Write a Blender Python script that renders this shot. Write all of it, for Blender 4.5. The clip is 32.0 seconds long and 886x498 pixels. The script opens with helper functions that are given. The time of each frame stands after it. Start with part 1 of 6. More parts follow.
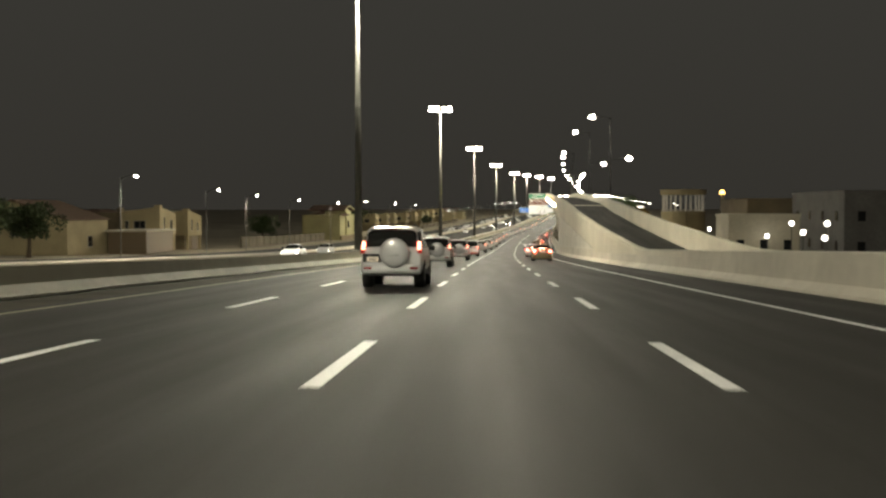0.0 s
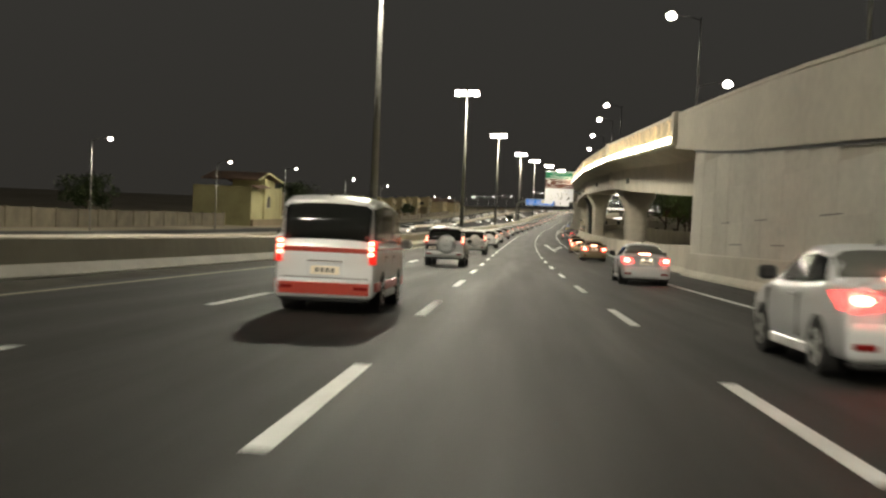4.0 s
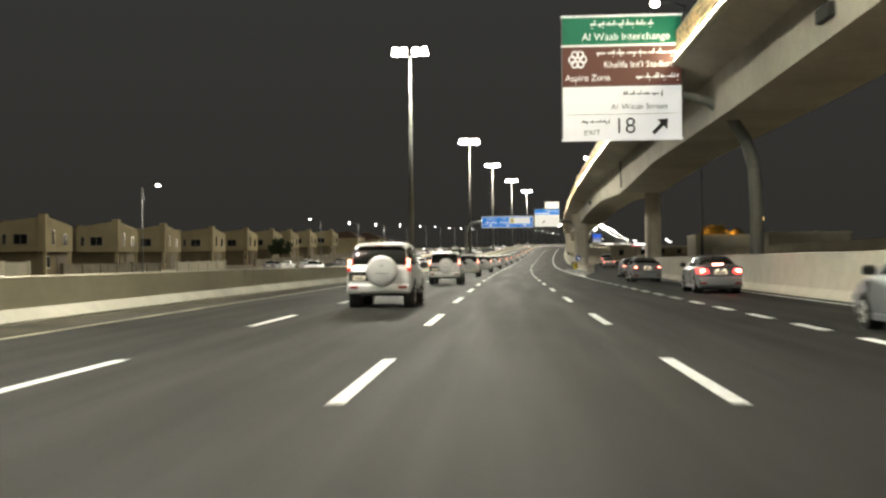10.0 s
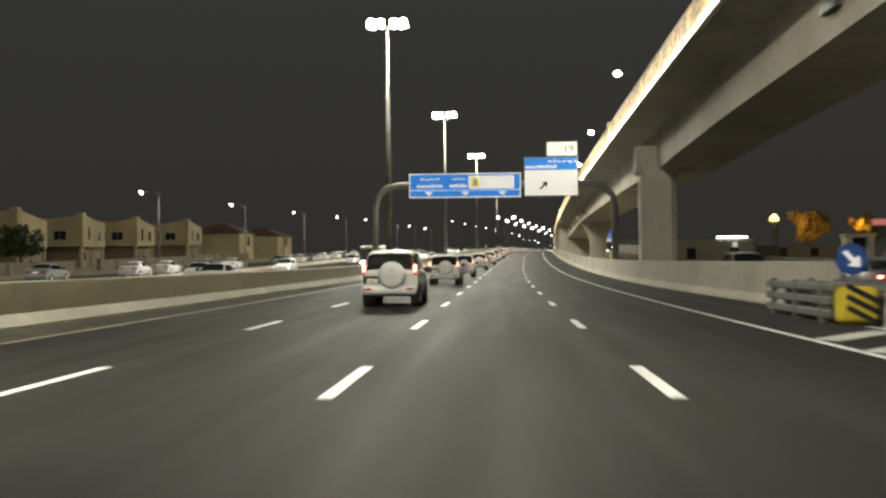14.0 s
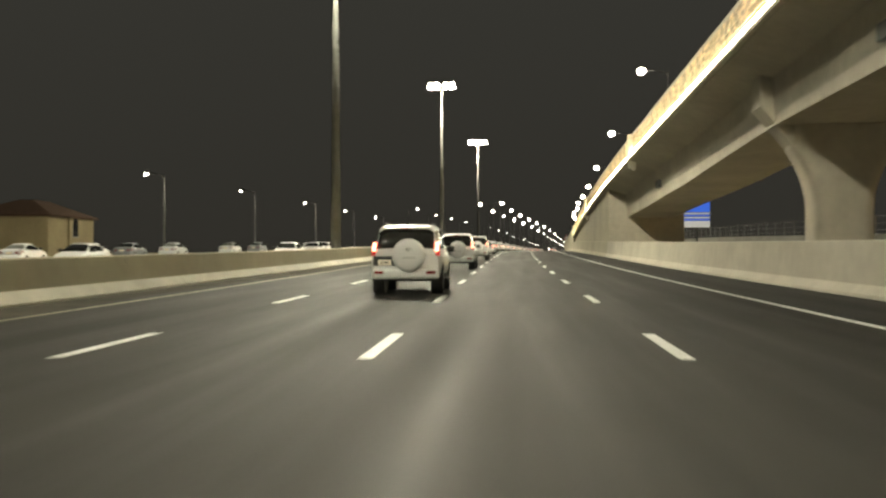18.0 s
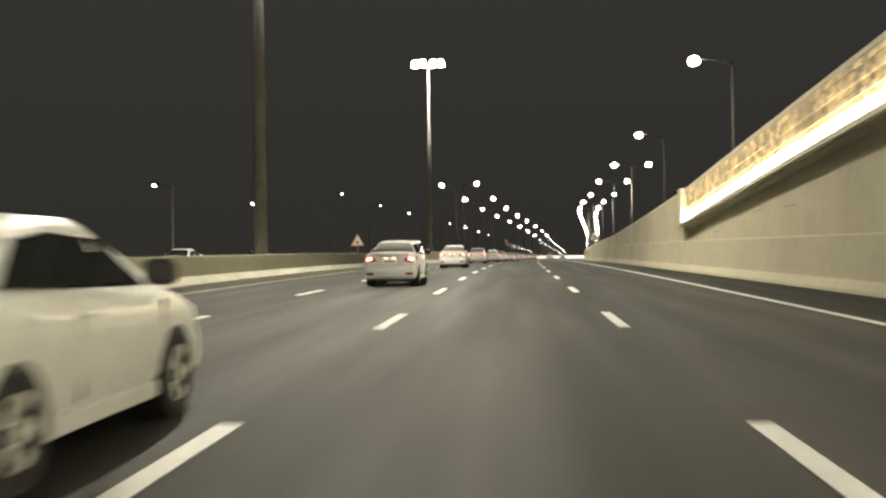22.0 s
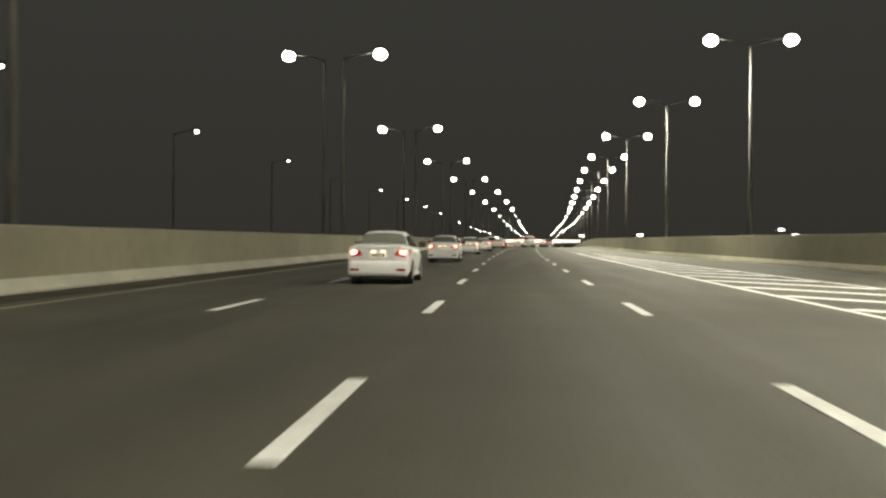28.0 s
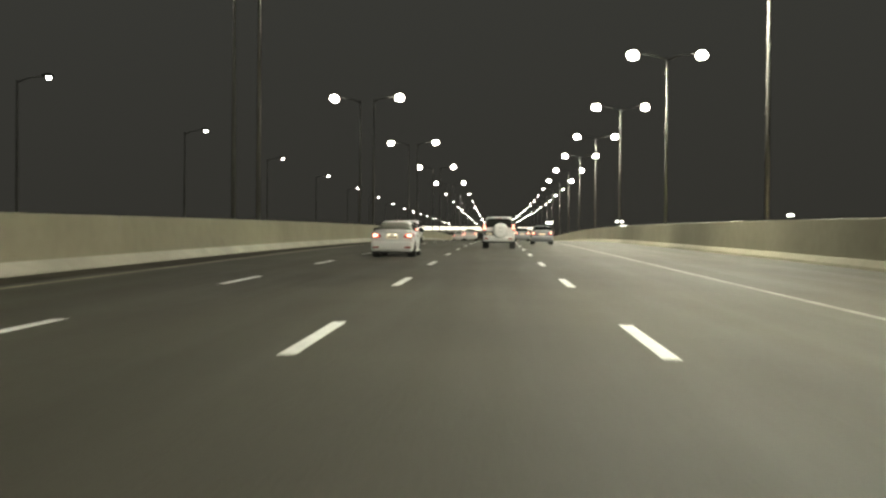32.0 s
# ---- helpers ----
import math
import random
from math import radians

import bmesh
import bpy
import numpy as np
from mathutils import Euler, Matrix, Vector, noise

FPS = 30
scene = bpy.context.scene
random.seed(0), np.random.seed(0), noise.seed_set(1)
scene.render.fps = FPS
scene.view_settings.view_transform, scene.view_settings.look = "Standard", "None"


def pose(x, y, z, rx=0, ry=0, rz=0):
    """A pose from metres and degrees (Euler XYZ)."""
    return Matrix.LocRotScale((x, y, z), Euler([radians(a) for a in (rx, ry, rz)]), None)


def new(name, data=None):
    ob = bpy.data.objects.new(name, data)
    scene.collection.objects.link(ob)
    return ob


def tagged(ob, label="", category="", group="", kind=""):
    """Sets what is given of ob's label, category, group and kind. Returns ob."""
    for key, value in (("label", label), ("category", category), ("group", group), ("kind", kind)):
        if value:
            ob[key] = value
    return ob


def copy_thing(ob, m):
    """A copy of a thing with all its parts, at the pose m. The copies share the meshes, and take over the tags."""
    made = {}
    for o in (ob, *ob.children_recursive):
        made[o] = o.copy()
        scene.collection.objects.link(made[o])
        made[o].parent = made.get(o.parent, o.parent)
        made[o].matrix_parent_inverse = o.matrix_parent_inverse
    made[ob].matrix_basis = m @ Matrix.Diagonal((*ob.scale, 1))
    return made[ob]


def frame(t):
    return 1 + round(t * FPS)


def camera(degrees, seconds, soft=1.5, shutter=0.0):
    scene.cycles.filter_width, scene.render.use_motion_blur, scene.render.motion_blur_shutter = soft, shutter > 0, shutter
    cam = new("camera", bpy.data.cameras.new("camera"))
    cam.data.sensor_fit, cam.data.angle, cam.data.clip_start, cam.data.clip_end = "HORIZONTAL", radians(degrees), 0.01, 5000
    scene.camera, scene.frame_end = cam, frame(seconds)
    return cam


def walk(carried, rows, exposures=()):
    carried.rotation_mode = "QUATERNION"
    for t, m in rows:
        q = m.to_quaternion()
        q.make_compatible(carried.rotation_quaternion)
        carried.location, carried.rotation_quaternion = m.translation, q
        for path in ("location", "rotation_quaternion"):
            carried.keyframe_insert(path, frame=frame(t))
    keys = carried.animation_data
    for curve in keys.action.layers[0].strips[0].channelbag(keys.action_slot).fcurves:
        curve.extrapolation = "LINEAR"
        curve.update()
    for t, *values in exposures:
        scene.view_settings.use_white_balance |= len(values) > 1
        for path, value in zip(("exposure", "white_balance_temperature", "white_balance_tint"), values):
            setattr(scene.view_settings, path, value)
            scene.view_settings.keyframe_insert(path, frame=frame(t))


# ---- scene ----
# ---- the road's line: bend (1/km) and grade (percent) every 60 m from 60 m behind the start ----
BEND = [-0.23, 0.035, 0.201, 0.193, 0.19, 0.212, 0.199, 0.205, 0.24, 0.228, 0.15, 0.15, 0.213, 0.257, 0.212, 0.178,
        0.225, 0.266, 0.2, -0.05, -0.12, -0.1, -0.05, 0.0]
GRADE = [-3.34, -3.6, -3.64, -3.41, -2.4, -1.46, -0.66, -0.69, -0.33, 0.44, 1.62, 2.17, 2.13, 1.41, 0.89, 0.89, 0.89,
         1.04, 0.5, -0.3, -1.0, -1.2, -1.0, -0.8]
LS = np.arange(-60.0, 1980.0, 2.0)
_node = -60.0 + 60.0 * np.arange(24)
_bend = np.where(LS > _node[-1], 0.0, np.interp(LS, _node, BEND)) * 1e-3
LG = np.interp(LS, _node, GRADE) * 1e-2 * np.where(LS > _node[-1], 0.0, 1.0)
LT = np.cumsum(_bend) * 2.0
LX, LY, LZ = np.cumsum(np.sin(LT)) * 2.0, np.cumsum(np.cos(LT)) * 2.0, np.cumsum(LG) * 2.0
_k = int(np.searchsorted(LS, 0.0))
LT, LX, LY, LZ = LT - LT[_k], LX - LX[_k], LY - LY[_k], LZ - LZ[_k]


def line(s):
    """Place, heading and grade of the road's line at s metres along it."""
    if s < LS[0]:
        e = s - LS[0]
        return LX[0] + e * math.sin(LT[0]), LY[0] + e * math.cos(LT[0]), LZ[0], LT[0], 0.0
    if s > LS[-1]:
        e = s - LS[-1]
        return LX[-1] + e * math.sin(LT[-1]), LY[-1] + e * math.cos(LT[-1]), LZ[-1], LT[-1], 0.0
    return tuple(float(np.interp(s, LS, a)) for a in (LX, LY, LZ, LT, LG))


def P(s, d, z=0.0):
    """World point: s along the road, d to the right of the middle of the driven lane, z over the asphalt."""
    x, y, h, th, _ = line(s)
    return Vector((x + d * math.cos(th), y - d * math.sin(th), h + z))


def spot(s, d, z=0.0, turn=0.0, tilt=False):
    """Pose at a road place: local y points along the road, x to its right."""
    x, y, h, th, g = line(s)
    m = Matrix.Translation(P(s, d, z)) @ pose(0, 0, 0, 0, 0, -math.degrees(th) + turn)
    return m @ pose(0, 0, 0, math.degrees(math.atan(g)) * math.cos(radians(turn)), 0, 0) if tilt else m


def ride(s, d, h, yaw, pitch, roll):
    m = Matrix.Translation(P(s, d, h)) @ pose(0, 0, 0, 0, 0, -math.degrees(line(s)[3]) - yaw)
    return m @ pose(0, 0, 0, 90 + pitch) @ pose(0, 0, 0, 0, 0, -roll)


cam = camera(45.0, 32.0, soft=2.5, shutter=0.35)
RIDE = [
    (0, 2.88, -0.284, 1.228, -2.715, -2.177, 0.056), (1, 31.31, -0.253, 1.228, -2.988, -2.257, -1.987),
    (2, 59.05, -0.358, 1.206, -3.147, -2.331, -2.373), (3, 85.92, -0.425, 1.219, -3.453, -2.273, -2.457),
    (6, 172.94, -0.347, 1.344, -3.612, -2.308, -2.285), (7, 202.34, -0.425, 1.321, -3.749, -2.177, -1.677),
    (8, 230.59, -0.459, 1.317, -3.351, -0.58, -0.044), (9, 261.49, -0.395, 1.307, -3.302, -0.02, 0.45),
    (10, 290.4, -0.31, 1.292, -3.327, 0.301, 0.546), (11, 320.91, -0.211, 1.325, -3.226, 0.344, 0.682),
    (12, 350.55, -0.122, 1.297, -3.057, 0.446, -0.826), (13, 380.27, -0.072, 1.361, -2.937, 0.582, 0.308),
    (14, 410.7, -0.063, 1.377, -2.929, 0.717, 0.441), (16.5, 484.81, -0.078, 1.27, -3.631, 0.694, 0.19),
    (17, 500.69, -0.169, 1.273, -3.578, 0.756, 0.073), (18, 529.6, -0.225, 1.27, -3.587, 0.822, 0.158),
    (19, 559.97, -0.087, 1.247, -3.642, 0.849, 0.485), (20, 588.36, 0.072, 1.242, -3.794, 0.739, 0.719),
    (21, 618.35, 0.249, 1.23, -3.769, 0.725, 0.431), (22, 645.93, 0.16, 1.231, -3.825, 1.066, 0.746),
    (23, 669.97, 0.047, 1.27, -4.111, 0.716, 0.923), (24, 699.11, -0.23, 1.3, -3.869, 0.52, 0.588),
    (27, 783.09, -0.458, 1.261, -3.797, 0.37, -0.539), (28, 812.05, -0.536, 1.221, -3.541, 0.023, -0.4),
    (29, 841.57, -0.405, 1.23, -3.2, -0.044, 1.059), (30, 869.62, -0.207, 1.231, -3.153, 0.023, 1.011),
    (31, 899.48, -0.03, 1.23, -3.146, -0.188, 0.208), (32, 927.66, 0.058, 1.236, -2.501, -0.631, -0.441)]
# the camera's own exposure and white balance drift a little
DRIFT = [(0, 0.26, 6900, 9), (1, 0.2, 6150, 4), (2, 0.12, 5950, 6), (3, 0.08, 6550, 11), (6, 0.08, 6850, 11), (7, 0.08, 6900, 11), (9, 0.08, 6300, 9), (11, 0.1, 6550, 10), (14, 0.08, 6450, 10),
         (17, 0.08, 7050, 6), (19, 0.06, 7050, 6), (20, 0.12, 6700, 8), (21, 0.04, 7150, 9), (22, 0.04, 6800, 9), (23, 0.06, 6450, 10), (24, 0.1, 6750, 9), (27, 0.36, 6750, 5), (28, 0.22, 6750, 6), (30, 0.28, 6600, 3), (32, 0.26, 6700, 4)]
walk(cam, [(row[0], ride(*row[1:])) for row in RIDE], DRIFT)

# ---- night sky and the lamps' strength ----
world = bpy.data.worlds.new("night_sky")
world.use_nodes = True
scene.world = world
_nt = world.node_tree
_bg = _nt.nodes["Background"]
_tc, _sep, _ramp = _nt.nodes.new("ShaderNodeTexCoord"), _nt.nodes.new("ShaderNodeSeparateXYZ"), _nt.nodes.new("ShaderNodeValToRGB")
_nt.links.new(_tc.outputs["Generated"], _sep.inputs[0])
_nt.links.new(_sep.outputs["Z"], _ramp.inputs[0])
_nt.links.new(_ramp.outputs[0], _bg.inputs[0])
_ramp.color_ramp.elements[0].position, _ramp.color_ramp.elements[0].color = 0.0, (0.0275, 0.0262, 0.0232, 1)
_ramp.color_ramp.elements[1].position, _ramp.color_ramp.elements[1].color = 0.25, (0.033, 0.0325, 0.0295, 1)
_bg.inputs[1].default_value = 1.0
MAST_WATTS, ARM_WATTS, STREET_WATTS, DECK_WATTS = 25000.0, 4600.0, 620.0, 3200.0
LAMP_TINT = (1.0, 0.955, 0.775)

# ---- materials ----
def mat(name, color, rough=0.7, metal=0.0, grain=None, stain=None, bump=0.0, coat=0.0, spread=0.0, spec=0.5):
    """Procedural surface. grain, stain: (size in metres, how much the colour varies); bump: height in metres."""
    m = bpy.data.materials.new(name)
    m.use_nodes = True
    nt = m.node_tree
    b = nt.nodes["Principled BSDF"]
    b.inputs["Roughness"].default_value, b.inputs["Metallic"].default_value = rough, metal
    b.inputs["Coat Weight"].default_value, b.inputs["Specular IOR Level"].default_value = coat, spec
    b.inputs["Coat Roughness"].default_value = 0.16
    geo = nt.nodes.new("ShaderNodeNewGeometry")
    col = None
    for k, v in enumerate((grain, stain)):
        if not v:
            continue
        n = nt.nodes.new("ShaderNodeTexNoise")
        n.inputs["Scale"].default_value, n.inputs["Detail"].default_value = 1.0 / v[0], 4.0 if k else 2.0
        nt.links.new(geo.outputs["Position"], n.inputs["Vector"])
        mr = nt.nodes.new("ShaderNodeMapRange")
        mr.inputs[1].default_value, mr.inputs[2].default_value = 0.3, 0.7
        mr.inputs[3].default_value, mr.inputs[4].default_value = 1.0 - v[1], 1.0 + v[1]
        nt.links.new(n.outputs["Fac"], mr.inputs[0])
        mul = nt.nodes.new("ShaderNodeVectorMath")
        mul.operation = "SCALE"
        if col is None:
            mul.inputs[0].default_value = color[:3]
        else:
            nt.links.new(col, mul.inputs[0])
        nt.links.new(mr.outputs[0], mul.inputs["Scale"])
        col = mul.outputs[0]
        if k == 0 and bump:
            bp = nt.nodes.new("ShaderNodeBump")
            bp.inputs["Distance"].default_value = bump
            nt.links.new(n.outputs["Fac"], bp.inputs["Height"])
            nt.links.new(bp.outputs[0], b.inputs["Normal"])
    if spread:
        oi = nt.nodes.new("ShaderNodeObjectInfo")
        mr = nt.nodes.new("ShaderNodeMapRange")
        mr.inputs[3].default_value, mr.inputs[4].default_value = 1.0 - spread, 1.0 + spread
        nt.links.new(oi.outputs["Random"], mr.inputs[0])
        mul = nt.nodes.new("ShaderNodeVectorMath")
        mul.operation = "SCALE"
        if col is None:
            mul.inputs[0].default_value = color[:3]
        else:
            nt.links.new(col, mul.inputs[0])
        nt.links.new(mr.outputs[0], mul.inputs["Scale"])
        col = mul.outputs[0]
    if col is None:
        b.inputs["Base Color"].default_value = (*color[:3], 1)
    else:
        nt.links.new(col, b.inputs["Base Color"])
    return m


def glow(name, color, strength):
    m = bpy.data.materials.new(name)
    m.use_nodes = True
    b = m.node_tree.nodes["Principled BSDF"]
    b.inputs["Base Color"].default_value = (*color, 1)
    b.inputs["Emission Color"].default_value = (*color, 1)
    b.inputs["Emission Strength"].default_value = strength
    return m


def asphalt(name, color, polish, spec=0.22):
    """Asphalt with fine aggregate, wheel tracks along the lanes and darker old patches; UV: x across the lanes, y along them, in metres."""
    m = mat(name, color, 0.62, grain=(0.03, 0.22), stain=(4.0, 0.16), bump=0.004, spec=spec)
    nt = m.node_tree
    b = nt.nodes["Principled BSDF"]
    uv = nt.nodes.new("ShaderNodeUVMap")
    sep = nt.nodes.new("ShaderNodeSeparateXYZ")
    nt.links.new(uv.outputs[0], sep.inputs[0])
    w = nt.nodes.new("ShaderNodeMath")
    w.operation = "MULTIPLY"
    w.inputs[1].default_value = 2.0 * math.pi / 1.825
    nt.links.new(sep.outputs[0], w.inputs[0])
    c = nt.nodes.new("ShaderNodeMath")
    c.operation = "COSINE"
    nt.links.new(w.outputs[0], c.inputs[0])
    st = nt.nodes.new("ShaderNodeMapping")
    st.inputs["Scale"].default_value = (1.1, 0.05, 1.0)
    nt.links.new(uv.outputs[0], st.inputs[0])
    n = nt.nodes.new("ShaderNodeTexNoise")
    n.inputs["Scale"].default_value, n.inputs["Detail"].default_value = 1.0, 5.0
    nt.links.new(st.outputs[0], n.inputs["Vector"])
    mix = nt.nodes.new("ShaderNodeMath")
    mix.operation = "MULTIPLY_ADD"
    mix.inputs[1].default_value = 0.06
    nt.links.new(c.outputs[0], mix.inputs[0])
    mr = nt.nodes.new("ShaderNodeMapRange")
    mr.inputs[1].default_value, mr.inputs[2].default_value, mr.inputs[3].default_value, mr.inputs[4].default_value = 0.3, 0.7, 0.78, 1.22
    nt.links.new(n.outputs["Fac"], mr.inputs[0])
    nt.links.new(mr.outputs[0], mix.inputs[2])
    mul = nt.nodes.new("ShaderNodeVectorMath")
    mul.operation = "SCALE"
    src = b.inputs["Base Color"].links[0].from_socket
    nt.links.new(src, mul.inputs[0])
    nt.links.new(mix.outputs[0], mul.inputs["Scale"])
    nt.links.new(mul.outputs[0], b.inputs["Base Color"])
    rr = nt.nodes.new("ShaderNodeMapRange")
    rr.inputs[1].default_value, rr.inputs[2].default_value, rr.inputs[3].default_value, rr.inputs[4].default_value = 0.3, 0.7, polish, polish + 0.2
    nt.links.new(n.outputs["Fac"], rr.inputs[0])
    nt.links.new(rr.outputs[0], b.inputs["Roughness"])
    return m


ASPHALT = asphalt("asphalt", (0.0195, 0.019, 0.0175), 0.6)
ASPHALT_DARK = asphalt("dark_asphalt", (0.017, 0.0165, 0.0155), 0.6)
# paler, browner asphalt past the bridge joint
ASPHALT_PALE = asphalt("pale_asphalt", (0.06, 0.0565, 0.0455), 0.6, 0.35)
SAND = mat("sandy_ground", (0.28, 0.24, 0.17), 0.95, grain=(0.6, 0.12), stain=(18.0, 0.25))
CONCRETE = mat("light_concrete", (0.56, 0.52, 0.435), 0.85, grain=(0.5, 0.06), stain=(5.0, 0.13), bump=0.003)
SANDY = mat("sandy_concrete", (0.5, 0.46, 0.34), 0.85, grain=(0.5, 0.05), stain=(6.0, 0.12), bump=0.003)
CONCRETE_WARM = mat("painted_concrete", (0.6, 0.555, 0.45), 0.8, grain=(0.4, 0.05), stain=(6.0, 0.12), bump=0.002)
CONCRETE_GREY = mat("grey_concrete", (0.3, 0.285, 0.25), 0.85, grain=(0.4, 0.08), stain=(3.5, 0.15), bump=0.003)
CONCRETE_OLIVE = mat("olive_concrete", (0.255, 0.235, 0.17), 0.85, grain=(0.5, 0.06), stain=(7.0, 0.14), bump=0.003)
# barrier toe: the light its slope catches is put into a paler colour
LIT_TOE = mat("lit_toe_concrete", (0.4, 0.385, 0.325), 0.8, grain=(0.4, 0.06), stain=(2.5, 0.15))
PANEL_CONC = mat("precast_panel", (0.66, 0.63, 0.55), 0.85, grain=(0.3, 0.06), stain=(4.0, 0.1), bump=0.003, spread=0.05)
WHITE_PAINT = mat("road_paint", (0.77, 0.78, 0.78), 0.6, grain=(0.08, 0.12), stain=(1.2, 0.1))
GORE_PAINT = mat("dirty_gore_paint", (0.5, 0.5, 0.48), 0.65, grain=(0.1, 0.25), stain=(1.0, 0.3))
WORN_PAINT = mat("worn_road_paint", (0.2, 0.195, 0.18), 0.7, grain=(0.08, 0.3), stain=(1.2, 0.3))
YELLOW_PAINT = mat("yellow_paint", (0.3, 0.275, 0.19), 0.6, grain=(0.08, 0.3), stain=(2.0, 0.3))
DUST = mat("dusty_shoulder", (0.05, 0.046, 0.034), 0.95, grain=(0.12, 0.3), stain=(1.6, 0.4), spec=0.2)
STEEL = mat("galvanised_steel", (0.2, 0.2, 0.19), 0.6, 0.3, grain=(0.2, 0.08))
SLIM_POLE = mat("galvanised_pole", (0.2, 0.2, 0.19), 0.7, 0.0, grain=(0.4, 0.1))
POLE = mat("weathered_pole_steel", (0.082, 0.082, 0.076), 0.8, 0.0, grain=(0.4, 0.1))
DARK_STEEL = mat("dark_steel", (0.09, 0.09, 0.085), 0.55, 0.5)
RUBBER = mat("tyre_rubber", (0.018, 0.018, 0.018), 0.85)
GLASS_DARK = mat("tinted_glass", (0.018, 0.019, 0.018), 0.06, spec=0.35)
CHROME = mat("bright_metal", (0.62, 0.62, 0.6), 0.25, 1.0)
LAMP_ON = glow("lamp_light", (1.0, 0.95, 0.82), 40.0)
FLOOD_ON = glow("floodlight", (1.0, 0.96, 0.84), 60.0)

# ---- building helpers ----
def mesh_of(bm, name, material, smooth=False):
    me = bpy.data.meshes.new(name)
    bm.normal_update()
    bm.to_mesh(me)
    bm.free()
    for q in (material if isinstance(material, (list, tuple)) else [material]):
        me.materials.append(q)
    if smooth:
        for p in me.polygons:
            p.use_smooth = True
    return me


def part(name, bm, material, parent, label="", smooth=False):
    ob = new(name, mesh_of(bm, name, material, smooth))
    ob.parent = parent
    if label:
        tagged(ob, label)
    return ob


def thing(name, m, label, category, group="", kind=""):
    e = new(name)
    e.empty_display_size = 0.3
    e.matrix_basis = m
    return tagged(e, label, category, group, kind)


def box(bm, x0, x1, y0, y1, z0, z1, bevel=0.0, m=None, segs=1):
    got = bmesh.ops.create_cube(bm, size=1.0)["verts"]
    for v in got:
        v.co = Vector(((x0 + x1) / 2 + v.co.x * (x1 - x0), (y0 + y1) / 2 + v.co.y * (y1 - y0), (z0 + z1) / 2 + v.co.z * (z1 - z0)))
    if bevel:
        es = list({e for v in got for e in v.link_edges})
        out = bmesh.ops.bevel(bm, geom=es, offset=bevel, segments=segs, affect="EDGES", profile=0.5)
        got = list(set(out["verts"]) | {v for v in got if v.is_valid})
    if m:
        for v in got:
            v.co = m @ v.co
    return got


def tube(bm, path, radii, sides=10, cap=True):
    """A round bar along points with a radius at each."""
    rings = []
    pts = [Vector(p) for p in path]
    for i, p in enumerate(pts):
        way = (pts[min(i + 1, len(pts) - 1)] - pts[max(i - 1, 0)]).normalized()
        a = way.cross(Vector((0, 1, 0)) if abs(way.y) < 0.9 else Vector((1, 0, 0))).normalized()
        b = way.cross(a)
        r = radii[i] if isinstance(radii, (list, tuple)) else radii
        rings.append([bm.verts.new(p + r * (math.cos(2 * math.pi * k / sides) * a + math.sin(2 * math.pi * k / sides) * b)) for k in range(sides)])
    for u, v in zip(rings, rings[1:]):
        for k in range(sides):
            bm.faces.new((u[k], u[(k + 1) % sides], v[(k + 1) % sides], v[k]))
    if cap:
        bm.faces.new(rings[0][::-1])
        bm.faces.new(rings[-1])
    bmesh.ops.recalc_face_normals(bm, faces=bm.faces)


def loft(bm, loops, close=True, cap=True):
    """Skin over a row of loops with equal numbers of points."""
    rows = [[bm.verts.new(p) for p in lp] for lp in loops]
    n = len(rows[0])
    for u, v in zip(rows, rows[1:]):
        for k in range(n if close else n - 1):
            bm.faces.new((u[k], u[(k + 1) % n], v[(k + 1) % n], v[k]))
    if cap and close:
        bm.faces.new(rows[0][::-1])
        bm.faces.new(rows[-1])
    return rows


def slab(bm, pts, back):
    """A plate from an outline, thickened by a vector."""
    a = [bm.verts.new(Vector(q)) for q in pts]
    b = [bm.verts.new(Vector(q) + Vector(back)) for q in pts]
    n = len(a)
    bm.faces.new(a)
    bm.faces.new(b[::-1])
    for i in range(n):
        bm.faces.new((a[i], a[(i + 1) % n], b[(i + 1) % n], b[i]))
    bmesh.ops.recalc_face_normals(bm, faces=bm.faces)


def steps(s0, s1, step):
    n = max(1, int(math.ceil((s1 - s0) / step)))
    return [s0 + (s1 - s0) * i / n for i in range(n + 1)]


def sweep(name, s0, s1, section, material, parent=None, step=6.0, label="", category="", kind="", closed=True, uv=False):
    """A body along the road; section(s) gives its outline as (d, z) pairs."""
    bm = bmesh.new()
    ss = steps(s0, s1, step)
    secs = [section(s) for s in ss]
    rows = loft(bm, [[P(s, d, z) for d, z in sec] for s, sec in zip(ss, secs)], closed, closed)
    bmesh.ops.recalc_face_normals(bm, faces=bm.faces)
    if not closed and sum(f.normal.z for f in bm.faces) < 0:
        bmesh.ops.reverse_faces(bm, faces=bm.faces)
    if uv:
        lay = bm.loops.layers.uv.new("UVMap")
        at = {v: (d, s) for row, s, sec in zip(rows, ss, secs) for v, (d, z) in zip(row, sec)}
        for f in bm.faces:
            for lp in f.loops:
                lp[lay].uv = at[lp.vert]
    ob = new(name, mesh_of(bm, name, material))
    ob.parent = parent
    if kind or label:
        tagged(ob, label, category, "", kind)
    return ob


def table(*pairs):
    xs, ys = [p[0] for p in pairs], [p[1] for p in pairs]
    return lambda s: float(np.interp(s, xs, ys))

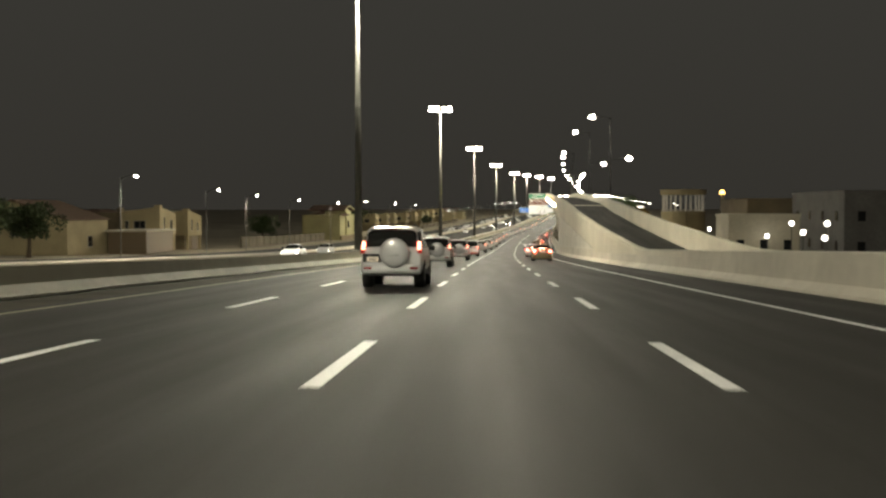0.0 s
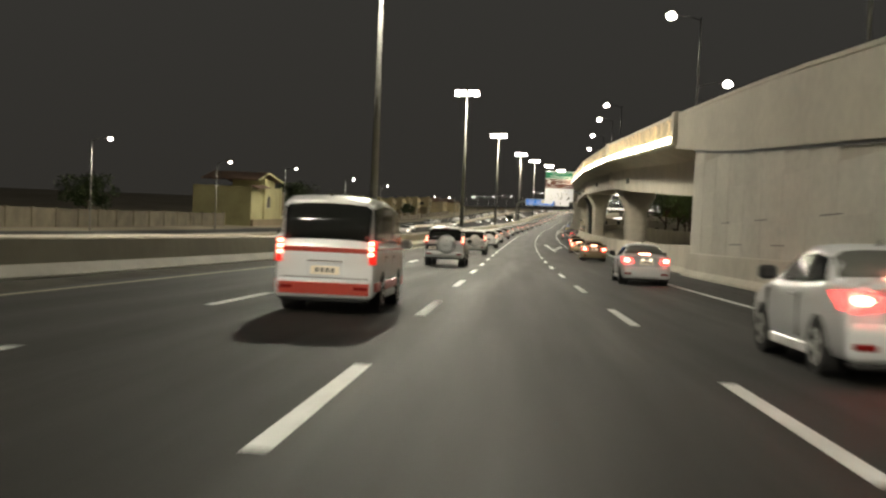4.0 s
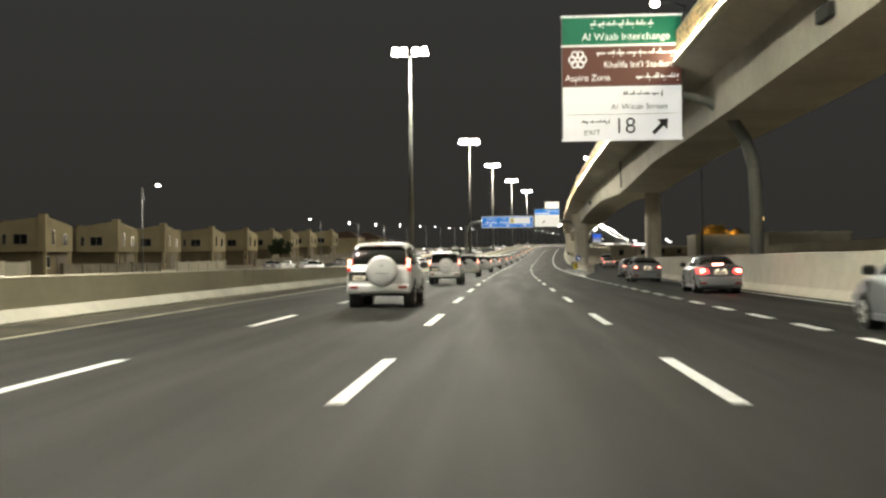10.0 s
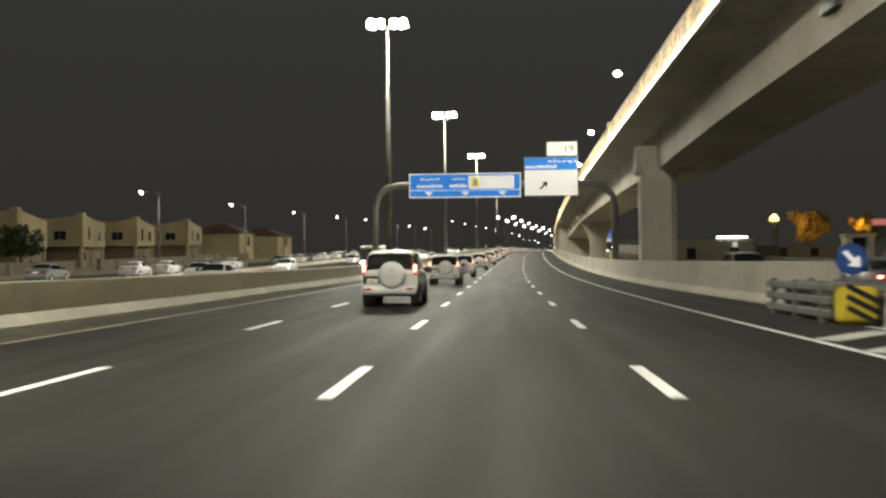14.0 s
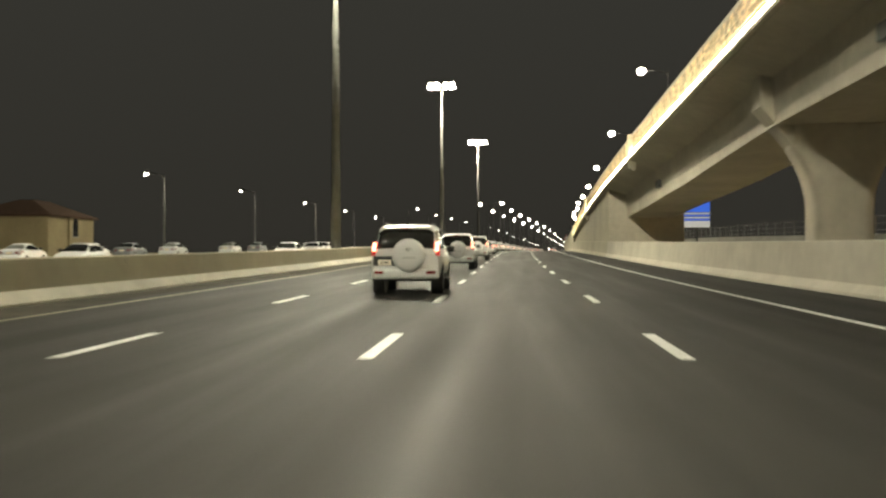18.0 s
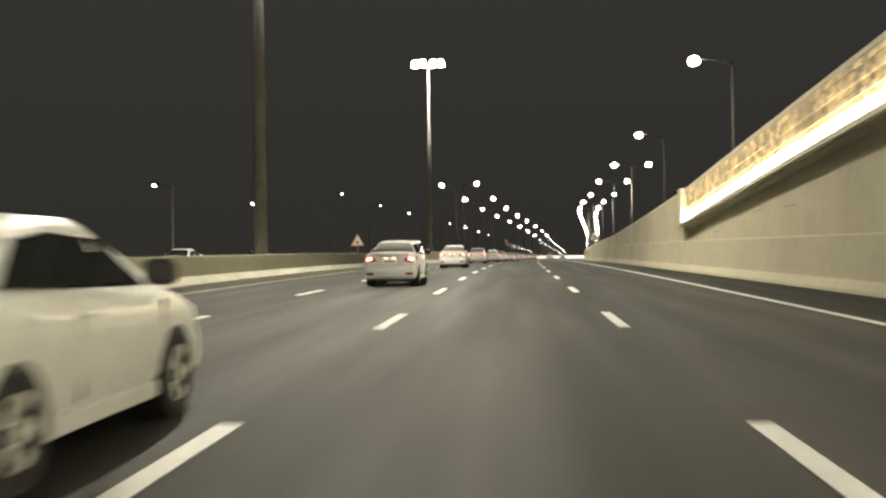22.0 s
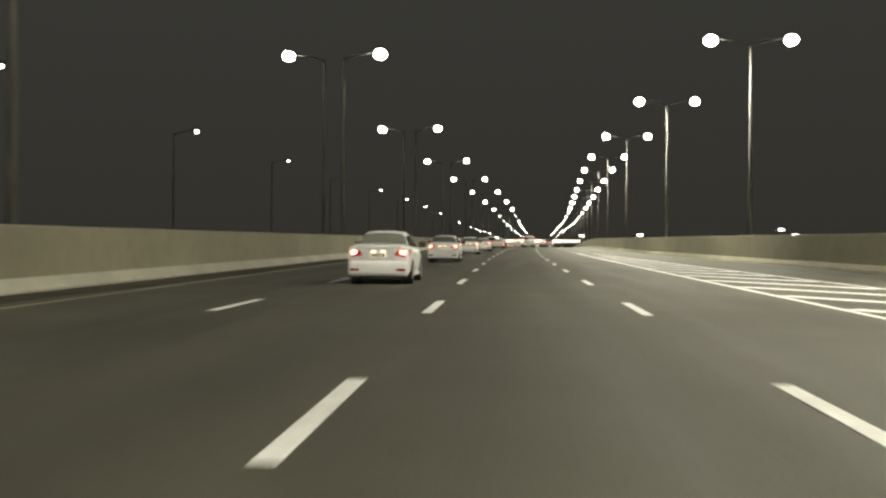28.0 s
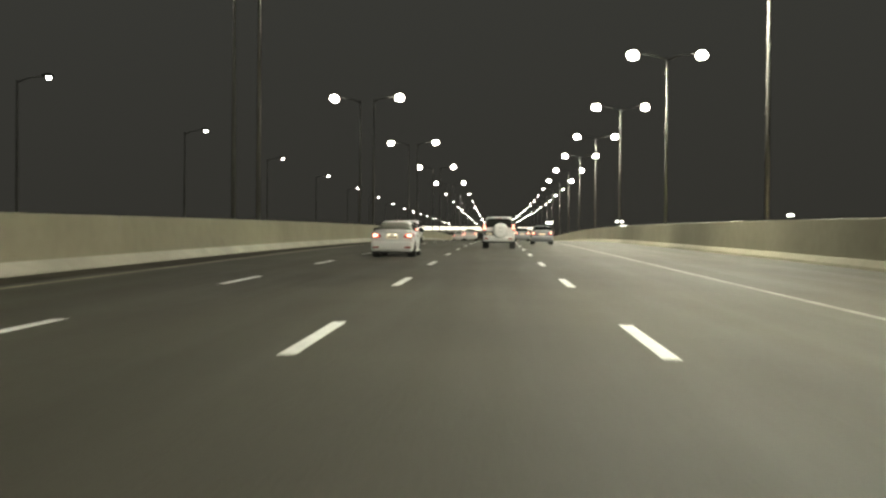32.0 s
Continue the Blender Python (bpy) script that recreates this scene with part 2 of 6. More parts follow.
# ---- ground, road and its paint ----
def ground():
    bm = bmesh.new()
    ss = [-3000, -1500, -600, -200] + steps(-60, 1960, 20.0) + [2300, 3000, 4500]
    ds = [-3500, -1800, -800, -350, -170, -90, -45, -24, -13, 0, 13, 24, 45, 90, 170, 350, 800, 1800, 3500]
    rows = []
    for s in ss:
        row = []
        for d in ds:
            p = P(s, d, -0.12)
            far = min(1.0, max(0.0, (abs(d) - 90.0) / 700.0))
            p.z = p.z * (1 - far) + far * -4.0
            row.append(bm.verts.new(p))
        rows.append(row)
    for u, v in zip(rows, rows[1:]):
        for k in range(len(ds) - 1):
            bm.faces.new((u[k], u[k + 1], v[k + 1], v[k]))
    bmesh.ops.recalc_face_normals(bm, faces=bm.faces)
    if sum(f.normal.z for f in bm.faces) < 0:
        bmesh.ops.reverse_faces(bm, faces=bm.faces)
    return tagged(new("ground", mesh_of(bm, "ground", SAND)), "dark sandy ground beside the expressway", "ground", "", "structure")


ground()
LANE = 3.65
LINES = (-1.5 * LANE, -0.5 * LANE, 0.5 * LANE)
SECTION = [(-11.2, 0.0), (-9.0, 0.0), (-5.5, 0.0), (0.0, 0.0), (5.5, 0.0), (9.3, 0.0), (9.9, 0.0)]
road = sweep("road", -60, 804.5, lambda s: SECTION, ASPHALT,
             label="grey asphalt carriageway with four marked lanes", category="road", kind="structure", closed=False, uv=True, step=8.0)
sweep("pale_road", 804.5, 1960, lambda s: SECTION, ASPHALT_PALE,
      label="paler brownish grey asphalt carriageway past the bridge joint", category="road", kind="structure", closed=False, uv=True, step=8.0)
sweep("opposite_road", -60, 1960, lambda s: [(-29.0, -0.02), (-20.0, -0.02), (-13.2, -0.02)], ASPHALT_DARK,
                 label="dark asphalt of the opposite carriageway", category="road", kind="structure", closed=False, uv=True, step=12.0)


def dash_mesh(length, width):
    bm = bmesh.new()
    box(bm, -width / 2, width / 2, 0, length, 0.0, 0.006)
    return mesh_of(bm, "lane_dash", WHITE_PAINT)


LONG_DASH, SHORT_DASH, BLOCK_DASH = dash_mesh(4.5, 0.17), dash_mesh(3.5, 0.17), dash_mesh(2.0, 0.22)


def lay(me, s, d, name="lane_dash"):
    ob = new(name, me)
    ob.parent = road
    ob.matrix_basis = spot(s, d, 0.002, tilt=True)
    return ob


for i in range(-4, 100):
    s = i * 12.0
    early = i < 33
    for d in LINES:
        lay(LONG_DASH if early else SHORT_DASH, s + (0.1 if early else 1.8), d)
# edge lines
sweep("yellow_edge_line", -60, 1500, lambda s: [(-9.2, 0.003), (-9.03, 0.003)], YELLOW_PAINT, road, closed=False)
sweep("shoulder_dust", -60, 1500, lambda s: [(-10.9, 0.005), (-9.5 + 0.14 * math.sin(s * 0.21) + 0.1 * math.sin(s * 0.57 + 1.0), 0.005)], DUST, road, step=2.0, closed=False)
sweep("edge_line", -60, 168, lambda s: [(5.5, 0.003), (5.68, 0.003)], WHITE_PAINT, road, closed=False)
sweep("edge_line", 372, 915, lambda s: [(5.5, 0.003), (5.68, 0.003)], WHITE_PAINT, road, closed=False)
sweep("worn_edge_line", 915, 1500, lambda s: [(5.5, 0.003), (5.66, 0.003)], WORN_PAINT, road, closed=False)

# ---- barriers, ramps and the viaduct ----
RIM = table((-60, 1.05), (66, 1.05), (76.4, 1.78), (87, 2.5), (97.6, 3.28), (108, 4.1), (119.6, 5.0), (130, 5.85), (138, 6.5), (150, 7.4), (164, 8.2), (174, 8.75), (205, 10.2), (221, 10.9), (267, 12.3), (310, 12.8),
            (400, 13.1), (440, 12.9), (476, 12.4), (550, 11.1), (570, 10.4), (607, 9.0), (634, 7.9), (660, 6.5), (699, 3.9), (718, 3.1), (740, 2.4),
            (797, 1.6), (806, 1.4))
RIGHT_WALL = table((-60, 8.4), (150, 8.4), (200, 9.0), (230, 9.8), (330, 9.9), (360, 10.3), (396, 12.0), (440, 15.5), (483, 20.0), (540, 28.0))
LEFT_TOP = table((-60, 0.75), (100, 0.8), (180, 1.05), (730, 1.05), (800, 1.5), (1960, 1.5))
LEFT_FOOT = table((-60, -11.6), (100, -11.2), (200, -11.0), (1960, -11.0))
END_WALL = table((806, 17.0), (840, 14.8), (866, 13.8), (917, 12.1), (950, 11.6), (1960, 11.6))


def barrier_section(foot, top, side):
    """Safety barrier with a sloping toe; side +1: its toe points to lower d."""
    f = lambda a: foot + side * a
    return [(f(-0.06), -0.1), (f(0.0), 0.09), (f(0.2), 0.3), (f(0.28), top - 0.03), (f(0.31), top), (f(0.52), top), (f(0.55), top - 0.03), (f(0.6), -0.1)]


left_barrier = sweep("left_barrier", -60, 1960, lambda s: barrier_section(LEFT_FOOT(s), LEFT_TOP(s), -1), CONCRETE_OLIVE,
                     label="long beige concrete median barrier with a pale sloping toe with painted-in light", category="barrier", kind="structure")
sweep("toe", -60, 1960, lambda s: [(LEFT_FOOT(s) + 0.08, 0.0), (LEFT_FOOT(s) + 0.08, 0.06), (LEFT_FOOT(s) + 0.01, 0.12), (LEFT_FOOT(s) - 0.19, 0.325), (LEFT_FOOT(s) - 0.25, 0.3), (LEFT_FOOT(s) - 0.25, 0.0)], LIT_TOE, left_barrier,
      label="pale sloping toe with painted-in light")
sweep("median_fill", 150, 790, lambda s: [(-11.45, -0.1), (-11.45, LEFT_TOP(s) - 0.02), (-12.9, LEFT_TOP(s) - 0.02), (-13.0, LEFT_TOP(s) - 0.06), (-13.15, -0.1)], CONCRETE,
      label="pale paved strip between the two median barriers", category="median", kind="structure")
sweep("right_barrier", -60, 168, lambda s: barrier_section(8.2, 1.12, 1), CONCRETE,
      label="pale concrete roadside barrier below the ramp wall", category="barrier", kind="structure")
sweep("exit_barrier", 168, 515, lambda s: barrier_section(RIGHT_WALL(s), 1.5, 1), CONCRETE,
      label="tall pale concrete barrier along the exit lane", category="barrier", kind="structure")
GORE_FOOT = table((441, 8.9), (470, 8.4), (640, 8.3), (700, 7.8), (806, 8.3))
sweep("gore_barrier", 441, 629, lambda s: barrier_section(GORE_FOOT(s), 1.4, 1), CONCRETE,
      label="pale concrete barrier between road and viaduct piers", category="barrier", kind="structure")
sweep("ramp_barrier", 629, 806, lambda s: barrier_section(GORE_FOOT(s), 1.4, 1), SANDY,
      label="sandy concrete barrier at the foot of the ramp wall", category="barrier", kind="structure")
sweep("end_barrier", 806, 1960, lambda s: barrier_section(END_WALL(s), 1.6, 1), CONCRETE_OLIVE,
      label="long beige concrete barrier along the merging lane", category="barrier", kind="structure")
sweep("exit_ramp", 330, 522, lambda s: [(table((330, 9.0), (400, 9.0), (436, 8.6), (483, 12.8), (545, 20))(s), 0.004), (RIGHT_WALL(s) + 0.1, 0.004)], ASPHALT_DARK,
      label="dark asphalt exit ramp turning off under the viaduct", category="road", kind="structure", closed=False, uv=True, step=5.0)
sweep("merge_lane", 806, 1500, lambda s: [(9.6, -0.004), (END_WALL(s) + 0.1, -0.004)], ASPHALT_PALE,
      label="grey asphalt merging lane beside the expressway", category="road", kind="structure", closed=False, uv=True)

viaduct = thing("viaduct", Matrix(), "long beige concrete viaduct with lit lattice parapet on flared piers", "viaduct", "", "structure")
FRONT, REAR = 8.45, 15.6
# foot of the ramp's parapet: a groove that runs down to the low barrier
GROOVE = table((52, 0.6), (97.9, 0.6), (98, 1.15), (107.7, 1.86), (118.6, 2.68), (135.5, 3.93), (158.1, 5.4), (166.3, 6.1), (174, 6.8))
RAMP_DROP = table((150, 1.65), (172, 0.99), (800, 0.99))
# ramps on fill: faces below the parapet
for s0, s1, face in ((52, 168, 0.18), (629, 699, 0.28), (699, 806, 0.18)):
    sweep("ramp_core", s0, s1, lambda s: [(FRONT + face, -0.4), (FRONT + face, max(-0.3, RIM(s) - RAMP_DROP(s) - 0.02)), (REAR - 0.05, max(-0.3, RIM(s) - RAMP_DROP(s) - 0.02)), (REAR - 0.05, -0.4)], CONCRETE if s0 < 100 else SANDY, viaduct)
sweep("ramp_road", 20, 820, lambda s: [(FRONT + 0.42, max(0.02, RIM(s) - RAMP_DROP(s))), (11.0, max(0.025, RIM(s) - RAMP_DROP(s) + 0.005)), (REAR - 0.31, max(0.02, RIM(s) - RAMP_DROP(s)))], ASPHALT_DARK, viaduct, closed=False, uv=True, step=5.0)
sweep("deck_slab", 166, 699, lambda s: [(FRONT + 0.02, RIM(s) - 1.72), (FRONT + 0.02, RIM(s) - 1.82), (10.3, RIM(s) - 2.4), (14.6, RIM(s) - 2.4),
                                        (REAR, RIM(s) - 2.15), (REAR, RIM(s) - 1.1), (8.8, RIM(s) - 1.1)], CONCRETE, viaduct)
PIERS = ((239.8, 13.15, "flare"), (317.6, 13.2, "flare"), (396.2, 13.62, "round"), (483.4, 10.45, "slab"), (573.6, 13.05, "flare"))


HAUNCH = {"flare": 0.3, "round": -0.8, "slab": -0.3}


def girder(s):
    near = min(PIERS, key=lambda p: abs(s - p[0]))
    b = RIM(s) - 4.55 + HAUNCH[near[2]] * max(0.0, 1 - abs(s - near[0]) / (27.0 if near[2] == "round" else 22.0))
    t = RIM(s) - 2.36
    return [(10.3, t), (10.42, b), (14.48, b), (14.6, t)]


sweep("box_girder", 166, 632, girder, CONCRETE, viaduct, step=4.0)
FOOT = lambda s: min(GROOVE(s), RIM(s) - 0.3) if s < 400 else 0.6
sweep("parapet_wall", 52, 806, lambda s: [(FRONT + 0.14, RIM(s) - 1.75), (FRONT + 0.14, RIM(s) - 0.16), (FRONT, RIM(s) - 0.14), (FRONT, RIM(s)),
                                          (FRONT + 0.4, RIM(s)), (FRONT + 0.4, RIM(s) - 1.75)], CONCRETE_WARM, viaduct)
for s0, s1 in ((52, 174), (699, 806)):
    sweep("parapet_face", s0, s1, lambda s: [(FRONT + 0.0, FOOT(s)), (FRONT + 0.0, RIM(s) - 0.18), (FRONT + 0.14, RIM(s) - 0.18), (FRONT + 0.14, FOOT(s))], CONCRETE_WARM if s0 < 100 else SANDY, viaduct)
sweep("rear_parapet", 20, 806, lambda s: [(REAR - 0.3, max(-0.3, RIM(s) - 1.9)), (REAR - 0.3, RIM(s) + 0.0), (REAR, RIM(s) + 0.0), (REAR, max(-0.3, RIM(s) - 1.9))], CONCRETE_WARM, viaduct)
LED = glow("led_strip", (1.0, 0.9, 0.62), 34.0)
UMBER = mat("umber_backing", (0.34, 0.21, 0.09), 0.8, grain=(0.3, 0.2))
sweep("light_strip", 174.5, 698.5, lambda s: [(FRONT - 0.16, RIM(s) - 1.62), (FRONT + 0.02, RIM(s) - 1.22), (FRONT + 0.13, RIM(s) - 1.2), (FRONT + 0.13, RIM(s) - 1.62)], LED, viaduct,
      label="glowing warm white light strip")
sweep("lattice_backing", 174.5, 698.5, lambda s: [(FRONT + 0.11, RIM(s) - 1.19), (FRONT + 0.11, RIM(s) - 0.17), (FRONT + 0.135, RIM(s) - 0.17), (FRONT + 0.135, RIM(s) - 1.19)], UMBER, viaduct)
sweep("strip_ledge", 174, 699, lambda s: [(FRONT - 0.2, RIM(s) - 1.8), (FRONT - 0.2, RIM(s) - 1.63), (FRONT + 0.14, RIM(s) - 1.6), (FRONT + 0.14, RIM(s) - 1.75)], CONCRETE_WARM, viaduct)
for s in (174, 222, 276, 330, 385, 440, 495, 550, 607, 660, 699):
    bm = bmesh.new()
    box(bm, -0.22, 0.35, -0.45, 0.45, RIM(s) - 1.8, RIM(s) + 0.06, 0.03, spot(s, FRONT))
    part("parapet_post", bm, CONCRETE_WARM, viaduct)
    if s > 600 and s < 690:
        bm = bmesh.new()
        slab(bm, [(-0.18, -0.32, RIM(s) - 1.8), (0.34, -0.32, RIM(s) - 1.8), (0.34, -0.32, RIM(s) - 2.5), (0.1, -0.32, RIM(s) - 2.5), (-0.18, -0.32, RIM(s) - 2.15)], (0, 0.64, 0))
        bmesh.ops.transform(bm, matrix=spot(s, FRONT), verts=bm.verts)
        part("corbel", bm, CONCRETE_WARM, viaduct)


def pier(s, d, kind):
    bm = bmesh.new()
    top = RIM(s) - 4.58 + HAUNCH[kind]
    if kind == "round":
        n, loops = 20, []
        for z in (-0.4, top + 0.1):
            loops.append([spot(s, d, z) @ Vector((0.78 * math.cos(2 * math.pi * k / n), 0.78 * math.sin(2 * math.pi * k / n), 0)) for k in range(n)])
        loft(bm, loops)
    else:
        def ring(z, w0, w1, t, c=0.35, n=1):
            pts = []
            for cx, cy, a0 in ((w1 - c, -t + c, -90), (w1 - c, t - c, 0), (w0 + c, t - c, 90), (w0 + c, -t + c, 180)):
                pts += [(cx + c * math.cos(radians(a0 + 90 * k / n)), cy + c * math.sin(radians(a0 + 90 * k / n))) for k in range(n + 1)]
            return [spot(s, d, z) @ Vector((x, y, 0)) for x, y in pts]
        if kind == "slab":
            loops = [ring(-0.4, -1.15, 1.2, 1.1), ring(top - 0.3, -1.15, 1.2, 1.1), ring(top - 0.1, -1.45, 2.4, 1.1), ring(top + 1.6, -1.45, 2.4, 1.1)]
        else:
            # round-cornered column, a curved flare over 2 m, then an upright collar under the girder
            rnd = dict(c=0.62, n=6)
            loops = [ring(-0.4, -1.15, 1.25, 1.05, **rnd)]
            loops += [ring(top - 3.3 + 2.4 * q, -1.15 - 0.8 * q ** 2.0, 1.25 + 0.95 * q ** 2.0, 1.05, **rnd) for q in (0, 0.2, 0.4, 0.6, 0.8, 0.92, 1.0)]
            loops += [ring(top - 0.02, -2.0, 2.24, 1.05, **rnd), ring(top + 0.1, -1.94, 2.18, 1.0, **rnd)]
        loft(bm, loops)
    bmesh.ops.recalc_face_normals(bm, faces=bm.faces)
    ob = part("pier", bm, CONCRETE, viaduct, "flared beige concrete pier" if kind == "flare" else "plain concrete pier column", kind == "flare")
    ob.data.set_sharp_from_angle(angle=radians(28))
    if kind == "flare":
        bm = bmesh.new()
        slab(bm, [(-1.95, -0.8, top - 0.75), (-1.2, -0.8, top - 0.75), (-1.2, -0.8, RIM(s) - 2.2), (-3.2, -0.8, RIM(s) - 2.2), (-3.2, -0.8, RIM(s) - 3.5)], (0, 1.6, 0))
        bmesh.ops.transform(bm, matrix=spot(s, d), verts=bm.verts)
        part("bearing_block", bm, CONCRETE, viaduct)
        for x in (-1.35, 1.5):
            bm = bmesh.new()
            box(bm, x - 0.45, x + 0.45, -0.45, 0.45, top + 0.08, top + 0.34, 0.02, spot(s, d))
            part("bearing", bm, DARK_STEEL, viaduct, "dark bearing pad")
    return ob


for q in PIERS:
    pier(*q)
# drain boxes under the deck, at the top of the girder's face
for s in (219.3, 270.5, 326.0, 357.0, 444.0, 559.5, 606.0):
    bm = bmesh.new()
    box(bm, 10.14, 10.45, -0.75, 0.75, RIM(s) - 3.8, RIM(s) - 3.3, 0.03, spot(s, 0))
    part("drain_box", bm, DARK_STEEL, viaduct)
bm = bmesh.new()
tube(bm, [P(393.2, 10.24, RIM(393.2) - 2.3), P(393.2, 10.3, RIM(393.2) - 4.9)], 0.07, 8)
part("downpipe", bm, DARK_STEEL, viaduct, "dark steel rainwater pipe on the girder face")
for s in (167, 630):
    bm = bmesh.new()
    box(bm, FRONT + (0.62 if s < 200 else 0.32), REAR - 0.1, -1.2, 0.8, -0.4, RIM(s) - 2.3, 0.04, spot(s, 0))
    part("abutment", bm, CONCRETE, viaduct)

# ---- lamps ----
def lamp_light(name, m, watts, size):
    li = bpy.data.lights.new(name, "AREA")
    li.shape, li.size, li.energy, li.color = "DISK", size, watts, LAMP_TINT
    ob = new(name, li)
    ob.matrix_world = m
    return ob


def high_mast(s, d=-12.25, h=26.0):
    e = thing("high_mast", spot(s, d), "tall steel mast with lit white floodlights behind the barrier", "high mast", "high masts")
    bm = bmesh.new()
    tube(bm, [(0, 0, -0.2), (0, 0, 12), (0, 0, h)], [0.38, 0.25, 0.13], 14)
    part("pole", bm, POLE, e, smooth=True)
    bm = bmesh.new()
    tube(bm, [(0, 0, -0.1), (0, 0, 0.9), (0, 0, 0.95)], [0.55, 0.55, 0.4], 12)
    part("base", bm, CONCRETE_GREY, e)
    bm = bmesh.new()
    box(bm, -1.95, 1.95, -0.08, 0.08, h - 0.25, h - 0.05)
    part("crossarm", bm, STEEL, e)
    for x in (-1.75, -0.75, 0.75, 1.75):
        bm = bmesh.new()
        tilt = pose(x, 0, h - 0.1, -28, 12 if x < 0 else -12, 0)
        box(bm, -0.42, 0.42, -0.5, 0.3, -0.06, 0.5, 0.06, tilt)
        f = part("floodlight", bm, DARK_STEEL, e)
        bm = bmesh.new()
        # ellipsoid swells the lens, its shape standing in for the glare
        bmesh.ops.create_uvsphere(bm, u_segments=12, v_segments=8, radius=1.0, matrix=tilt @ Matrix.Translation((0, -0.5, 0.22)) @ Matrix.Diagonal((0.42, 0.16, 0.34, 1.0)))
        box(bm, -0.4, 0.4, -0.45, 0.25, -0.1, -0.06, 0.0, tilt)
        part("lens", bm, FLOOD_ON, f, "glaring white lens")
    for x, tilt in ((-1.75, 46.0), (1.75, -46.0)):
        lamp_light("mast_light", spot(s, d + x, h - 0.4) @ pose(0, 0, 0, tilt), MAST_WATTS / 2, 0.9)
    return e


# a dark pole without lamps, beyond the exit ramp
pole_far = thing("tall_pole", spot(477, 30.8), "tall dark steel pole beyond the exit ramp", "pole")
bm = bmesh.new()
tube(bm, [(0, 0, -0.3), (0, 0, 8), (0, 0, 16.5)], [0.26, 0.2, 0.13], 12)
part("shaft", bm, POLE, pole_far, smooth=True)
bm = bmesh.new()
box(bm, -0.45, 0.45, -0.45, 0.45, -0.3, 0.4, 0.05)
part("base", bm, CONCRETE_GREY, pole_far)

for s in (-115, -9, 96.9, 203.0, 312.0, 416.4, 522.2, 603.0, 697.6, 785.3):
    high_mast(s)


def lamp_model(name, h, arms, label, group, reach=2.5, r0=0.13, kind="street lamp", bulb=1.05, steel=None):
    """A lamp post with curved arms; arms: (side, height), side -1 left, +1 right."""
    e = thing(name, Matrix(), label, kind, group)
    bm = bmesh.new()
    tube(bm, [(0, 0, -0.2), (0, 0, h * 0.5), (0, 0, h - 0.2)], [r0, r0 * 0.8, r0 * 0.55], 10)
    part("pole", bm, steel or POLE, e, smooth=True)
    bm = bmesh.new()
    box(bm, -0.22, 0.22, -0.22, 0.22, -0.2, 0.5, 0.03)
    part("base", bm, CONCRETE_GREY, e)
    bm = bmesh.new()
    box(bm, -r0 - 0.012, -r0 * 0.9, -0.07, 0.07, 0.8, 1.3, 0.005)
    part("hatch", bm, DARK_STEEL, e)
    for a, z in arms:
        bm = bmesh.new()
        tube(bm, [(0, 0, z - 0.4), (a * reach * 0.3, 0, z - 0.1), (a * (reach - 0.4), 0, z + 0.1)], [0.06, 0.05, 0.04], 8)
        part("arm", bm, POLE, e, smooth=True)
        bm = bmesh.new()
        tube(bm, [(a * (reach - 0.5), 0, z + 0.12), (a * (reach - 0.1), 0, z + 0.15), (a * (reach + 0.35), 0, z + 0.12)], [0.1, 0.2, 0.1], 8)
        hd = part("lamp_head", bm, DARK_STEEL, e)
        bm = bmesh.new()
        # lens larger and rounder than a real one, to imitate its glare
        bmesh.ops.create_uvsphere(bm, u_segments=12, v_segments=8, radius=1.0, matrix=Matrix.Translation((a * reach, 0, z - 0.02)) @ Matrix.Diagonal((0.43 * bulb, 0.36 * bulb, 0.34 * bulb, 1.0)))
        part("lens", bm, LAMP_ON, hd, "glaring white lens", True)
    return e


def row(model, places):
    """Stand copies of a lamp at (s, d, z) places; the first place takes the model itself."""
    for i, (s, d, z) in enumerate(places):
        if i == 0:
            model.matrix_basis = spot(s, d, z)
        else:
            copy_thing(model, spot(s, d, z))


# double-arm posts on the right past the viaduct
RIGHT_D = table((805, 15.6), (840, 14.8), (882, 14.6), (911, 13.4), (944, 12.8), (977, 12.6), (1960, 12.5))
right_s = [806, 840, 881, 911, 944.5, 977, 1007] + [1007 + 32.5 * i for i in range(1, 24)]
double = lamp_model("street_lamp", 14.0, ((-1, 14.0), (1, 14.0)), "tall steel lamp post with two lit arms beside the road", "double-arm lamp posts along the right barrier")
row(double, [(s, RIGHT_D(s), 0.0) for s in right_s if s < 1190])
double_far = lamp_model("street_lamp", 14.0, ((-1, 14.0), (1, 14.0)), "tall steel lamp post with two lit arms beside the road", "double-arm lamp posts along the right barrier", bulb=0.5)
row(double_far, [(s, RIGHT_D(s), 0.0) for s in right_s if s >= 1190])
for s in right_s[:14]:
    lamp_light("post_light", spot(s, RIGHT_D(s) - 2.5, 13.6), ARM_WATTS, 0.6)
# median pairs, arms turned apart
m_left = lamp_model("street_lamp", 13.7, ((-1, 13.7),), "tall steel lamp post with one lit arm over the opposite road", "lamp posts in the median")
m_right = lamp_model("street_lamp", 13.8, ((1, 13.8),), "tall steel lamp post with one lit arm over the near road", "lamp posts in the median")
pair_s = [836, 884, 932.4, 982, 1030] + [1030 + 48.5 * i for i in range(1, 17)]
row(m_left, [(s, -13.2, 0.0) for s in pair_s if s < 1190])
row(m_right, [(s, -11.9, 0.0) for s in pair_s if s < 1190])
m_left = lamp_model("street_lamp", 13.7, ((-1, 13.7),), "tall steel lamp post with one lit arm over the opposite road", "lamp posts in the median", bulb=0.5)
